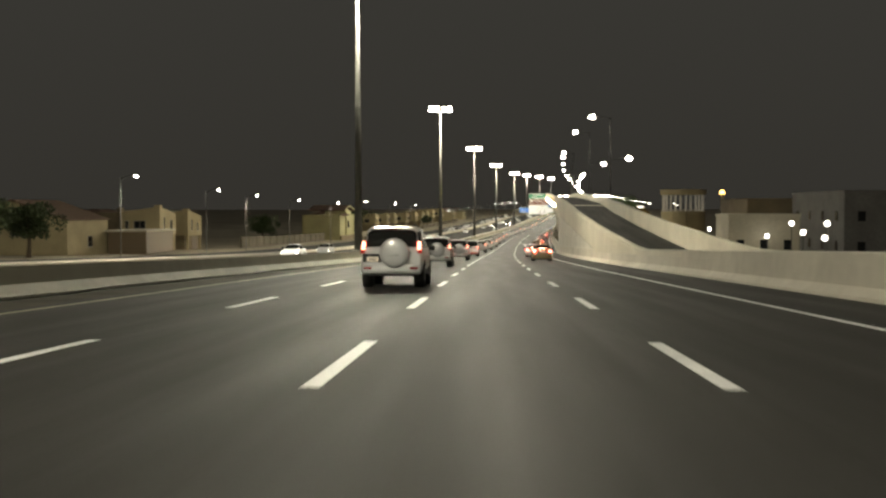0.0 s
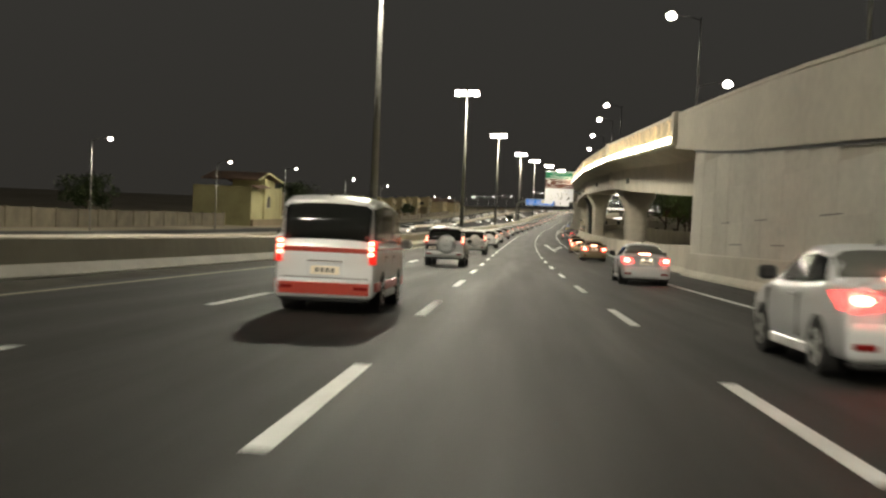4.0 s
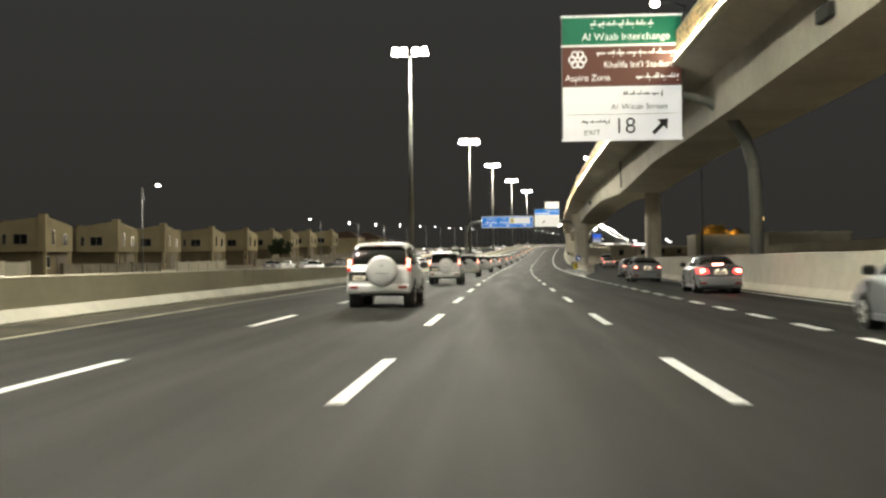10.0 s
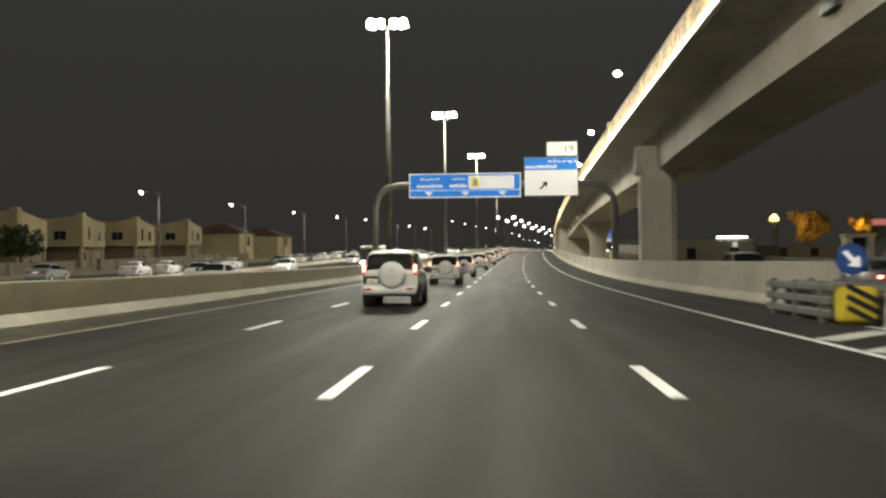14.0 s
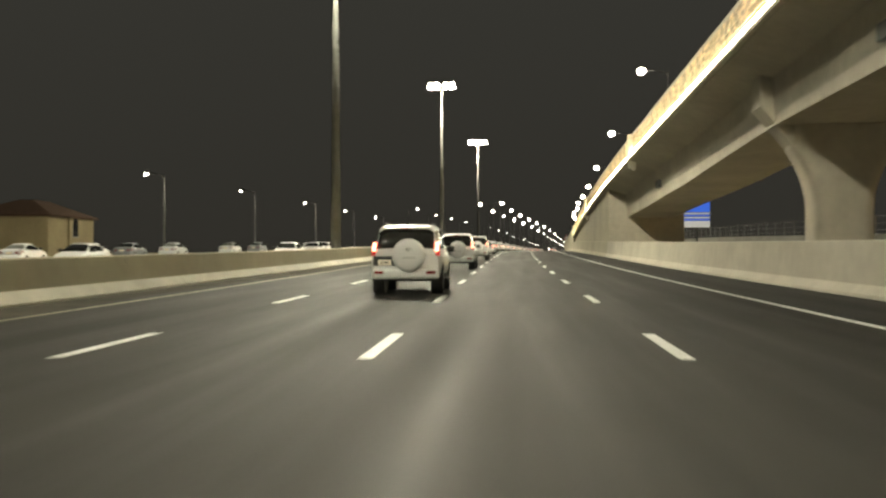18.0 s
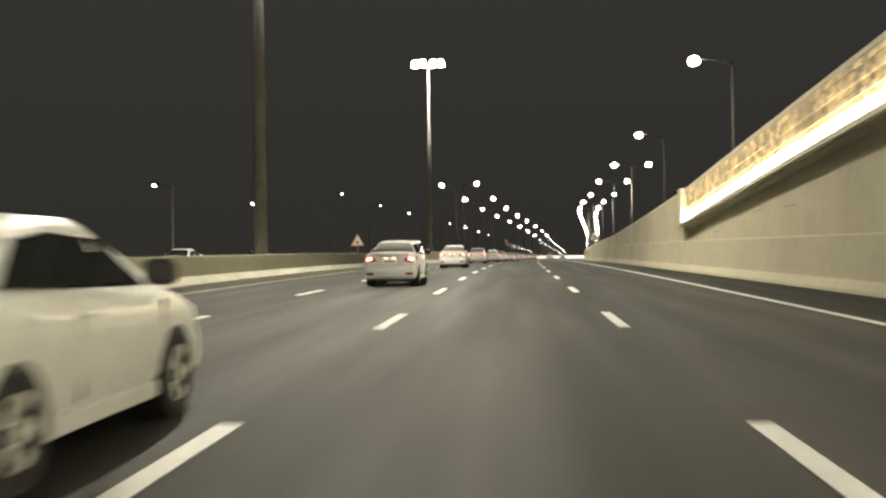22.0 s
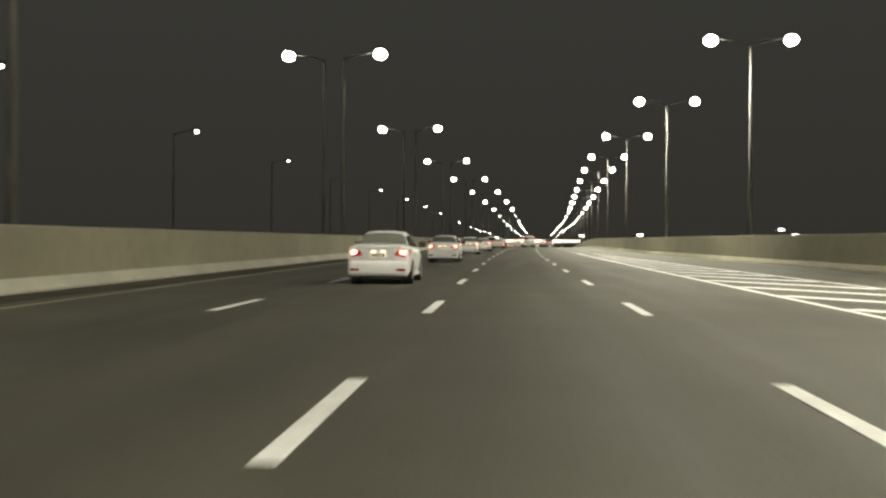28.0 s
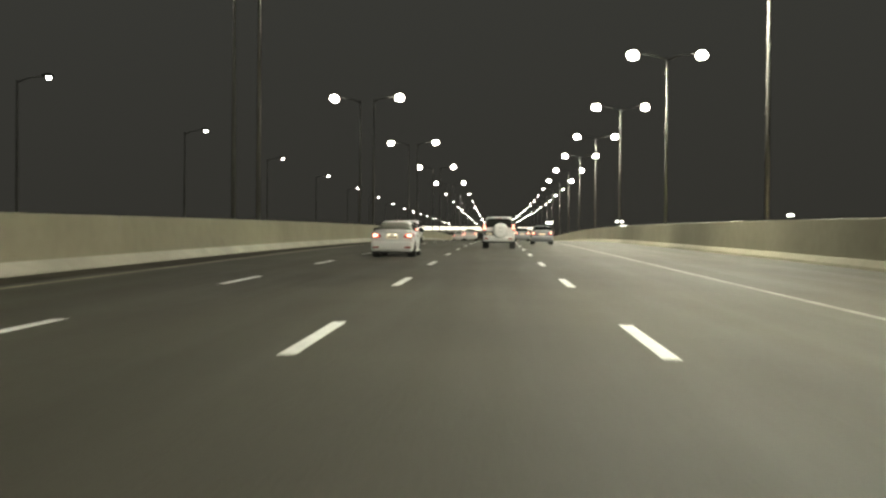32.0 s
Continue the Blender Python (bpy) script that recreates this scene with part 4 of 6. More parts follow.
def car(m, label, category, paint, kind, group="", lights="tail", band=None, near=True):
    K = CARS[kind]
    e = thing("car" if kind != "van" else "van", m, label, category, group)
    W, zb, r, ST = K["W"], K["zb"], K["r"], K["st"]
    L = ST[-1][0]
    halves = [half_section(*q, zb) for q in ST]
    belt = max(q[2] for q in ST[:3])
    roof = max(q[3] for q in ST)
    bm = bmesh.new()
    loft(bm, [[(-x, y, z) for x, y, z in h[:-1]] + h[::-1] for h in halves])
    bmesh.ops.recalc_face_normals(bm, faces=bm.faces)
    body = part("body", bm, paint, e, smooth=True)
    body.data.set_sharp_from_angle(angle=radians(32))
    bm = bmesh.new()
    screen(bm, halves[K["tail"]], halves[K["tail"] + 1], 0.1, 0.92)
    sheen = paint is WHITE_CAR and kind == "sedan"
    part("rear_window", bm, GLASS_SHEEN if sheen else GLASS_DARK, e, "rear window with a pale reflection painted in" if sheen else "dark rear window", True)
    bm = bmesh.new()
    screen(bm, halves[K["head"]], halves[K["head"] + 1], 0.06, 0.92)
    part("windscreen", bm, GLASS_DARK, e, "dark windscreen", True)
    # side glass: between belt and roof edge, split at the door posts
    low = lambda y: Vector([float(np.interp(y, [h[5][1] for h in halves], [h[5][i] for h in halves])) for i in range(3)])
    cab = [h for h, q in zip(halves, ST) if q[3]]
    high = lambda y: Vector([float(np.interp(y, [h[6][1] for h in cab], [h[6][i] for h in cab])) for i in range(3)])
    y0, y1 = cab[0][0][1], cab[-1][0][1]
    front_foot = ST[K["head"] + 1][0]
    cuts = [y0 + 0.02] + list(K["posts"]) + [y1 - 0.02]
    for x in (-1, 1):
        side = lambda v: (x * (v.x + 0.022), v.y, v.z)
        for i, (a, b) in enumerate(zip(cuts, cuts[1:])):
            a, b = a + 0.014, b - 0.014
            fa = a - {"sedan": 0.45, "suv": 0.14, "wagon": 0.22, "van": 0.0}[kind] if i == 0 else a
            fb = b + 0.42 if i == len(cuts) - 2 else b
            pts = [mix(low(fa), high(a), 0.1), mix(low(fb), high(b), 0.1), mix(low(fb), high(b), 0.95), mix(low(fa), high(a), 0.95)]
            pts[0].y, pts[1].y, pts[2].y, pts[3].y = fa, fb, b, a
            bm = bmesh.new()
            slab(bm, [side(v) for v in pts], (-x * 0.045, 0, 0))
            part("side_window", bm, GLASS_DARK, e)
        # door seams and handles
        for y in K["posts"] + (front_foot - 0.15,) if near else ():
            bm = bmesh.new()
            box(bm, x * W * 0.975 - 0.03, x * W * 0.975 + 0.016, y - 0.005, y + 0.005, zb + 0.12, zb + 0.8 * (belt - zb))
            part("door_seam", bm, TRIM, body)
        for y in K["posts"] if near else ():
            bm = bmesh.new()
            box(bm, x * (W + 0.005) - 0.025, x * (W + 0.005) + 0.025, y + 0.08, y + 0.28, belt - 0.2, belt - 0.165, 0.01)
            part("door_handle", bm, paint, e)
        bm = bmesh.new()
        box(bm, x * (W + 0.1) - 0.11, x * (W + 0.1) + 0.11, front_foot - 0.62, front_foot - 0.46, belt - 0.04, belt + 0.14, 0.04)
        part("mirror", bm, paint if kind == "van" else TRIM, e)
        if not near:
            continue
        bm = bmesh.new()
        box(bm, x * W * 0.95 - 0.04, x * W * 0.95 + 0.04, K["axles"][0] + r + 0.1, K["axles"][1] - r - 0.1, zb - 0.05, zb + 0.07, 0.015)
        part("sill", bm, TRIM if kind in ("suv", "wagon") else paint, e)
    for y in K["axles"]:
        for x in (-1, 1):
            # black disc stands in for the shaded gap around the tyre
            bm = bmesh.new()
            tube(bm, [(x * (W - 0.3), y, r + 0.01), (x * (W + 0.004), y, r + 0.01)], r + (0.03 if kind == "sedan" else 0.06), 24)
            part("wheel_gap", bm, TRIM, e)
            bm = bmesh.new()
            tube(bm, [(x * (W - 0.22), y, r), (x * (W - 0.2), y, r), (x * (W - 0.005), y, r), (x * (W + 0.012), y, r)], [r * 0.92, r, r, r * 0.94], 24)
            wh = part("wheel", bm, RUBBER, e)
            bm = bmesh.new()
            tube(bm, [(x * (W - 0.02), y, r), (x * (W + 0.018), y, r)], [r * 0.68, r * 0.64], 20)
            part("rim", bm, RIM_METAL, wh, "pale alloy rim")
            if not near:
                continue
            # black plates stand in for the rim's shaded openings
            bm = bmesh.new()
            for k in range(5):
                a = 2 * math.pi * k / 5 + 0.63
                c = Vector((x * (W + 0.02), y + 0.4 * r * math.cos(a), r + 0.4 * r * math.sin(a)))
                box(bm, -0.004, 0.004, -0.19 * r, 0.19 * r, -0.15 * r, 0.15 * r, 0, Matrix.Translation(c) @ pose(0, 0, 0, math.degrees(a)))
            part("rim_opening", bm, TRIM, wh)
    # bumpers
    for name, ya, yb, wf in (("rear_bumper", -0.1, 0.2, 0.97), ("front_bumper", L - 0.22, L + 0.06, 0.88)):
        bm = bmesh.new()
        if kind == "sedan":
            box(bm, -W * wf, W * wf, ya, yb, zb - 0.02, zb + 0.4, 0.12, segs=4)
        else:
            box(bm, -W * wf, W * wf, ya, yb, zb - 0.02, zb + (0.25 if kind == "suv" else 0.3), 0.08, segs=4)
        part(name, bm, paint, e, smooth=True)
        if not near:
            continue
        bm = bmesh.new()
        box(bm, -W * (wf - 0.08), W * (wf - 0.08), ya + 0.04, yb, zb - 0.08, zb + 0.0, 0.03)
        part("bumper_skirt", bm, TRIM, e)
    # lights
    for x in (-1, 1):
        bm, bc = bmesh.new(), bmesh.new()
        if kind in ("suv", "van"):
            lean = 0.36 * 0.42 if kind == "suv" else 0.05
            zt = 0.34 if kind == "suv" else 0.14
            zl = -0.12 if kind == "suv" else -0.3
            xi, xo, xt = W * 0.86, W * 0.99, W * (0.93 if kind == "suv" else 0.985)
            slab(bm, [(x * xi, -0.03, belt + zl), (x * xo, 0.0, belt + zl), (x * xt, lean - 0.01, belt + zt * 0.7), (x * (xt - 0.11), lean - 0.03, belt + zt * 0.7)], (0, 0.16, 0))
            for q in (0.42, 0.65, 0.88):
                z = belt + zl + (zt * 0.7 - zl) * q
                yy = -0.035 + lean * max(0.0, (z - belt) / (zt * 0.7)) * 0.9
                box(bc, x * (xi + 0.035) - 0.045, x * (xi + 0.035) + 0.045, yy - 0.012, yy + 0.004, z - 0.03, z + 0.032, 0.008)
        elif kind == "sedan":
            slab(bm, [(x * W * 0.5, -0.03, belt - 0.24), (x * W * 0.88, -0.012, belt - 0.3), (x * W * 0.985, 0.07, belt - 0.27), (x * W * 1.012, 0.4, belt - 0.09), (x * W * 0.975, 0.12, belt - 0.08), (x * W * 0.92, 0.03, belt - 0.06), (x * W * 0.58, -0.005, belt - 0.12)], (0, 0.06, 0))
            box(bc, x * W * 0.78 - 0.085, x * W * 0.78 + 0.085, -0.024, 0.02, belt - 0.21, belt - 0.125, 0.03)
        else:
            slab(bm, [(x * W * 0.6, -0.02, belt - 0.24), (x * W * 0.96, 0.03, belt - 0.24), (x * W * 0.96, 0.06, belt + 0.0), (x * W * 0.7, -0.01, belt - 0.02)], (0, 0.12, 0))
            box(bc, x * W * 0.8 - 0.06, x * W * 0.8 + 0.06, -0.03, 0.02, belt - 0.18, belt - 0.06, 0.015)
        lit = lights in ("tail", "brake")
        housing = BRAKE_ON if lights == "brake" else TAIL_DIM if kind in ("suv", "sedan") else TAIL_ON
        tl = part("tail_light", bm, housing if lit else RED_GLASS, e, "lit red tail light" if lit else "")
        if lit:
            part("bulb", bc, BRAKE_CORE if lights == "brake" else TAIL_CORE, tl)
        else:
            bc.free()
        bm = bmesh.new()
        box(bm, x * W * 0.68 - 0.19, x * W * 0.68 + 0.15, L - 0.3, L - 0.02, zb + 0.24, zb + 0.41, 0.04)
        part("headlight", bm, HEAD_ON if lights == "head" else CHROME, e, "glaring white headlight" if lights == "head" else "")
        if not near:
            continue
        bm = bmesh.new()
        box(bm, x * W * 0.74 - 0.13, x * W * 0.74 + 0.11, -0.115, -0.08, zb + 0.12, zb + 0.19, 0.01)
        part("reflector", bm, RED_GLASS, e)
    pz = {"suv": 0.86, "wagon": 0.82, "sedan": 0.8, "van": 0.72}[kind]
    px = -0.56 if kind == "suv" else 0.0
    out = -0.025 if kind == "sedan" and near else 0.0
    bm = bmesh.new()
    box(bm, px - 0.31, px + 0.31, -0.015, 0.05, pz - 0.1, pz + 0.16, 0.015)
    part("plate_recess", bm, TRIM if kind == "suv" else paint, e)
    bm = bmesh.new()
    pw = 0.17 if kind == "suv" else 0.24
    box(bm, px - pw, px + pw, -0.035 + out, -0.015, pz - 0.08, pz + 0.06, 0.006)
    pl = part("number_plate", bm, PLATE_LIT, e, "white plate")
    if not near:
        return e
    bm = bmesh.new()
    for k in range(4):
        box(bm, px + (0.09 * k - 0.16) * pw / 0.24, px + (0.09 * k - 0.11) * pw / 0.24, -0.039 + out, -0.035 + out, pz - 0.05, pz + 0.03)
    part("plate_bar", bm, SIGN_BLACK, pl)
    # tailgate or boot seam and trim
    bm = bmesh.new()
    zt = {"suv": 0.64, "wagon": 0.66, "sedan": 0.62, "van": 0.58}[kind]
    box(bm, -W * 0.86, W * 0.86, -0.004, 0.03, zt, zt + 0.012)
    part("tailgate_seam", bm, TRIM, body)
    bm = bmesh.new()
    box(bm, px - 0.3, px + 0.3, -0.03 + out, 0.02, pz + 0.13, pz + 0.155, 0.006)
    part("boot_trim", bm, TRIM if kind == "suv" else CHROME, e)
    if kind == "sedan":
        bm = bmesh.new()
        slab(bm, [(-W * 0.5, -0.05, belt - 0.06), (W * 0.5, -0.05, belt - 0.06), (W * 0.56, -0.004, zb + 0.4), (-W * 0.56, -0.004, zb + 0.4)], (0, 0.04, 0))
        part("boot_panel", bm, paint, e)
        bm = bmesh.new()
        box(bm, -W * 0.74, W * 0.74, -0.04, 0.1, belt - 0.065, belt + 0.045, 0.03, segs=3)
        part("boot_lip", bm, paint, e, smooth=True)
        if lights == "brake":
            bm = bmesh.new()
            box(bm, -0.2, 0.2, 0.6, 0.64, belt + 0.05, belt + 0.085, 0.008)
            part("high_brake_light", bm, BRAKE_CORE, e, "lit red third brake light")
        for x in (-0.13, 0.13):
            bm = bmesh.new()
            box(bm, x - 0.05, x + 0.05, -0.045 + out, 0.0, pz + 0.075, pz + 0.105, 0.005)
            part("plate_lamp", bm, PLATE_GLOW, pl)
    if kind == "suv":
        bm = bmesh.new()
        n = 36
        prof = ((0.02, 0.38), (-0.05, 0.44), (-0.16, 0.445), (-0.21, 0.42), (-0.24, 0.35), (-0.25, 0.2), (-0.255, 0.02))
        loft(bm, [[(0.1 + q * math.cos(2 * math.pi * k / n), y, 1.04 + q * math.sin(2 * math.pi * k / n)) for k in range(n)] for y, q in prof])
        bmesh.ops.recalc_face_normals(bm, faces=bm.faces)
        sw = part("spare_wheel_cover", bm, paint, e, "round painted spare wheel cover", True)
        bm = bmesh.new()
        slab(bm, [(-0.07, -0.262, 0.97), (0.27, -0.262, 0.97), (0.38, -0.252, 0.79), (-0.18, -0.252, 0.79)], (0, 0.03, 0))
        part("cover_grip", bm, paint, sw)
        bm = bmesh.new()
        box(bm, -0.07, 0.27, -0.266, -0.24, 0.972, 0.984)
        part("cover_seam", bm, TRIM, sw)
        bm = bmesh.new()
        tube(bm, [(0.02, -0.255, 1.2), (0.1, -0.258, 1.24), (0.18, -0.255, 1.2), (0.1, -0.258, 1.16), (0.02, -0.255, 1.2)], 0.012, 6)
        part("emblem", bm, CHROME, sw)
        # rear wiper, roof spoiler, lower window trim and side moulding
        bm = bmesh.new()
        tube(bm, [(0.45, 0.02, belt + 0.07), (0.1, 0.05, belt + 0.1), (-0.15, 0.06, belt + 0.12)], [0.012, 0.01, 0.006], 5)
        part("wiper", bm, TRIM, e)
        bm = bmesh.new()
        box(bm, -0.64, 0.64, 0.24, 0.44, roof - 0.14, roof - 0.09, 0.02, segs=2)
        part("roof_spoiler", bm, paint, e, smooth=True)
        bm = bmesh.new()
        box(bm, -0.14, 0.14, 0.23, 0.25, roof - 0.13, roof - 0.105)
        part("high_brake_light", bm, RED_GLASS, e)
        for x in (-1, 1):
            bm = bmesh.new()
            box(bm, x * (W + 0.004) - 0.02, x * (W + 0.004) + 0.02, 1.45, 3.2, zb + 0.2, zb + 0.27, 0.012)
            part("side_moulding", bm, paint, e)
            bm = bmesh.new()
            box(bm, x * (W - 0.05) - 0.12, x * (W - 0.05) + 0.12, 1.5, 3.15, zb - 0.08, zb - 0.03, 0.015)
            part("running_board", bm, TRIM, e)
        for x in (-1, 1):
            bm = bmesh.new()
            tube(bm, [(x * 0.62, 0.6, roof - 0.02), (x * 0.62, 0.68, roof + 0.025), (x * 0.62, 2.5, roof + 0.02), (x * 0.62, 2.6, roof - 0.05)], 0.02, 6)
            part("roof_rail", bm, TRIM, e)
    bm = bmesh.new()
    tube(bm, [(0, y0 + 0.25, roof - 0.02), (0, y0 + 0.12, roof + 0.07)], [0.03, 0.008], 6)
    part("aerial", bm, TRIM, e)
    if band:
        for k, (za, zz) in enumerate(((zb + 0.04, zb + 0.24), (belt - 0.12, belt - 0.04))):
            bm = bmesh.new()
            box(bm, -W * 0.9, W * 0.9, -0.11 if k == 0 else -0.02, 0.06, za, zz, 0.01)
            part("stripe", bm, band, e, "red stripe")
            for x in (-1, 1):
                bm = bmesh.new()
                box(bm, x * W * 0.99 - 0.02, x * W * 0.99 + 0.016, 0.08, 4.3, za + 0.06, zz + 0.02, 0.004)
                part("stripe", bm, band, e)
    return e


def at_road(s, d, turn=0.0):
    return spot(s, d, 0.004, turn, True)


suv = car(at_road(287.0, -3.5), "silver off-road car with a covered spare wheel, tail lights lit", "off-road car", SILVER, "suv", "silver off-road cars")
car(at_road(131.5, -3.4), "white passenger van with red stripes and lit tail lights", "van", WHITE_CAR, "van", "striped vans", band=RED_BAND)
gold = car(at_road(190.9, 5.5), "gold saloon car with lit tail lights beside the exit lane", "car", GOLD_CAR, "sedan", "gold saloon cars", "brake")
grey = car(at_road(306.8, 7.1), "grey saloon car with lit tail lights in the exit lane", "car", GREY_CAR, "sedan", "grey saloon cars")
white = car(at_road(680.0, -3.75), "white saloon car with lit tail lights", "car", WHITE_CAR, "sedan", "white saloon cars")
estate = car(at_road(721.5, -7.7), "white off-road wagon with lit tail lights near the median", "off-road car", WHITE_CAR, "wagon", "white wagons")
car(at_road(331.3, 7.86), "grey saloon car with bright brake lights in the exit lane", "car", GREY_CAR, "sedan", "grey saloon cars", "brake")
estate_far = car(at_road(1020.0, -7.6), "white off-road wagon with lit tail lights far down the road", "off-road car", WHITE_CAR, "wagon", "far cars", near=False)
# moving cars, each copied to successive places along its lane
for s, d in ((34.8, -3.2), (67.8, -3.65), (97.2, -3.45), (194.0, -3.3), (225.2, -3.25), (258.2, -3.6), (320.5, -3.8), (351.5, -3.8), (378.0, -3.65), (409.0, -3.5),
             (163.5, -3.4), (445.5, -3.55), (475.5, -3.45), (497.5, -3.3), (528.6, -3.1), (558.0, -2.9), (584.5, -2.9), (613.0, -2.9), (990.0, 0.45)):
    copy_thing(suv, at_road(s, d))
for s, d in ((93.8, 3.85), (219.8, 5.9), (250.5, 6.9)):
    copy_thing(gold, at_road(s, d))
for s, d in ((353.2, 7.9), (371.5, 9.1), (446.0, 13.0)):
    copy_thing(grey, at_road(s, d))
grey_far = car(at_road(1010.0, 3.7), "grey saloon car with lit tail lights far down the road", "car", GREY_CAR, "sedan", "far cars", near=False)
for s, d in ((1046.0, 2.6), (1130.0, 3.7), (1190.0, 3.5), (1290.0, 0.1), (1345.0, 3.7), (1420.0, -3.6)):
    copy_thing(grey_far, at_road(s, d))
braking = car(at_road(125.0, 3.9), "white saloon car with bright brake lights beside the ramp wall", "car", WHITE_CAR, "sedan", "braking saloon cars", "brake")
copy_thing(braking, at_road(152.0, 4.5))
for s, d in ((650.3, -3.2), (714.5, -3.95), (747.0, -4.0), (781.0, -4.0), (811.0, -4.1), (841.0, -4.0), (870.0, -4.1), (902.0, -4.2), (929.0, -4.1), (970.0, -3.8)):
    copy_thing(white, at_road(s, d))
white_far = car(at_road(1062.0, -3.8), "white saloon car with lit tail lights far down the road", "car", WHITE_CAR, "sedan", "far cars", near=False)
for s, d in ((1090.0, -0.2), (1170.0, -3.6), (1210.0, 0.1), (1105.0, -7.4), (1240.0, -3.6), (1310.0, -7.2), (1380.0, 0.0), (1450.0, 3.6)):
    copy_thing(white_far, at_road(s, d))
copy_thing(estate, at_road(474.0, 14.4))
for s, d in ((1140.0, -7.5), (1250.0, 3.7), (1330.0, -3.6)):
    copy_thing(estate_far, at_road(s, d))
# parked along the service road, lamps off
parked = car(at_road(566.0, -34.6), "dark grey parked saloon car beside the service road kerb", "car", GREY_CAR, "sedan", "parked cars", "none", near=False)
parked_white = car(at_road(573.0, -34.8), "white parked saloon car beside the service road kerb", "car", WHITE_CAR, "sedan", "parked cars", "none", near=False)
for k, s in enumerate((437, 446, 460, 488, 507, 516, 529, 541, 581, 590, 601, 613, 622, 634, 655, 668, 700)):
    copy_thing(parked_white if k % 3 else parked, at_road(s, -34.7))
# oncoming traffic across the median, facing the other way
oncoming = car(at_road(109.0, -20.0, 180), "white saloon car with glaring headlights on the opposite road", "car", WHITE_CAR, "sedan", "oncoming cars", "head", near=False)
for s, d in ((150, -24), (196, -17), (281, -20.4), (297, -20.6), (330, -24), (420, -24.3), (476, -17), (498, -24.5),
             (530, -24.4), (575, -24.3), (590, -24), (612, -17), (640, -20.6), (664, -24), (690, -17), (713, -20.5), (745, -24), (772, -17), (796, -24.2), (820, -20.5), (862, -17.2), (935, -24), (900, -17), (985, -24), (1060, -20.5), (1120, -17), (1190, -24), (1260, -20), (1085, -17), (1150, -20.5), (1220, -17), (1290, -24), (1330, -17), (1370, -20.5), (1410, -17), (1450, -24)):
    copy_thing(oncoming, at_road(s, d, 180))
car(at_road(263.5, -20.3, 180), "white passenger van on the opposite road behind the median", "van", WHITE_CAR, "van", lights="none", near=False)

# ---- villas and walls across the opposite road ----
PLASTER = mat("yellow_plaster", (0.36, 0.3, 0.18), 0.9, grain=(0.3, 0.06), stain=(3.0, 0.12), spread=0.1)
# darker plaster copy: shade and lack of lamp light put into the colour
PLASTER_DIM = mat("dim_plaster", (0.2, 0.16, 0.1), 0.9, grain=(0.3, 0.06), stain=(3.0, 0.15))
PLASTER_PALE = mat("pale_plaster", (0.5, 0.46, 0.36), 0.9, grain=(0.3, 0.06), stain=(3.0, 0.12), spread=0.12)
ROOF_BROWN = mat("brown_roof_tile", (0.12, 0.07, 0.045), 0.85, grain=(0.3, 0.2))
WINDOW_DARK = mat("dark_window", (0.015, 0.016, 0.018), 0.12)
FRAME = mat("window_frame", (0.3, 0.28, 0.24), 0.6)
GATE = mat("metal_gate", (0.16, 0.12, 0.08), 0.5, 0.3)


def window(parent, x, z, w, h, face, arched=False):
    """Window in a wall that faces +x; face: the wall's x."""
    bm = bmesh.new()
    box(bm, face - 0.1, face + 0.03, x - w / 2 - 0.08, x + w / 2 + 0.08, z - 0.08, z + h + 0.08, 0.02)
    f = part("window", bm, FRAME, parent)
    bm = bmesh.new()
    box(bm, face + 0.03, face + 0.045, x - w / 2, x - 0.03, z, z + h)
    box(bm, face + 0.03, face + 0.045, x + 0.03, x + w / 2, z, z + h)
    if arched:
        vs = [bm.verts.new((face + 0.04, x + w / 2 * math.cos(math.pi * k / 10), z + h + w / 2 * math.sin(math.pi * k / 10))) for k in range(11)]
        bm.faces.new(vs)
    part("pane", bm, WINDOW_DARK, f)
    bm = bmesh.new()
    box(bm, face, face + 0.14, x - w / 2 - 0.12, x + w / 2 + 0.12, z - 0.16, z - 0.08, 0.01)
    part("sill", bm, PLASTER_PALE, f)


def side_window(parent, x, z, w, h, face):
    """Window in a wall that faces -y; face: the wall's y."""
    bm = bmesh.new()
    box(bm, x - w / 2 - 0.08, x + w / 2 + 0.08, face - 0.03, face + 0.1, z - 0.08, z + h + 0.08, 0.02)
    f = part("window", bm, FRAME, parent)
    for u in (-1, 1):
        bm = bmesh.new()
        box(bm, x + u * w / 4 - w / 4 + 0.03, x + u * w / 4 + w / 4 - 0.03, face - 0.05, face - 0.03, z, z + h)
        part("pane", bm, WINDOW_DARK, f)


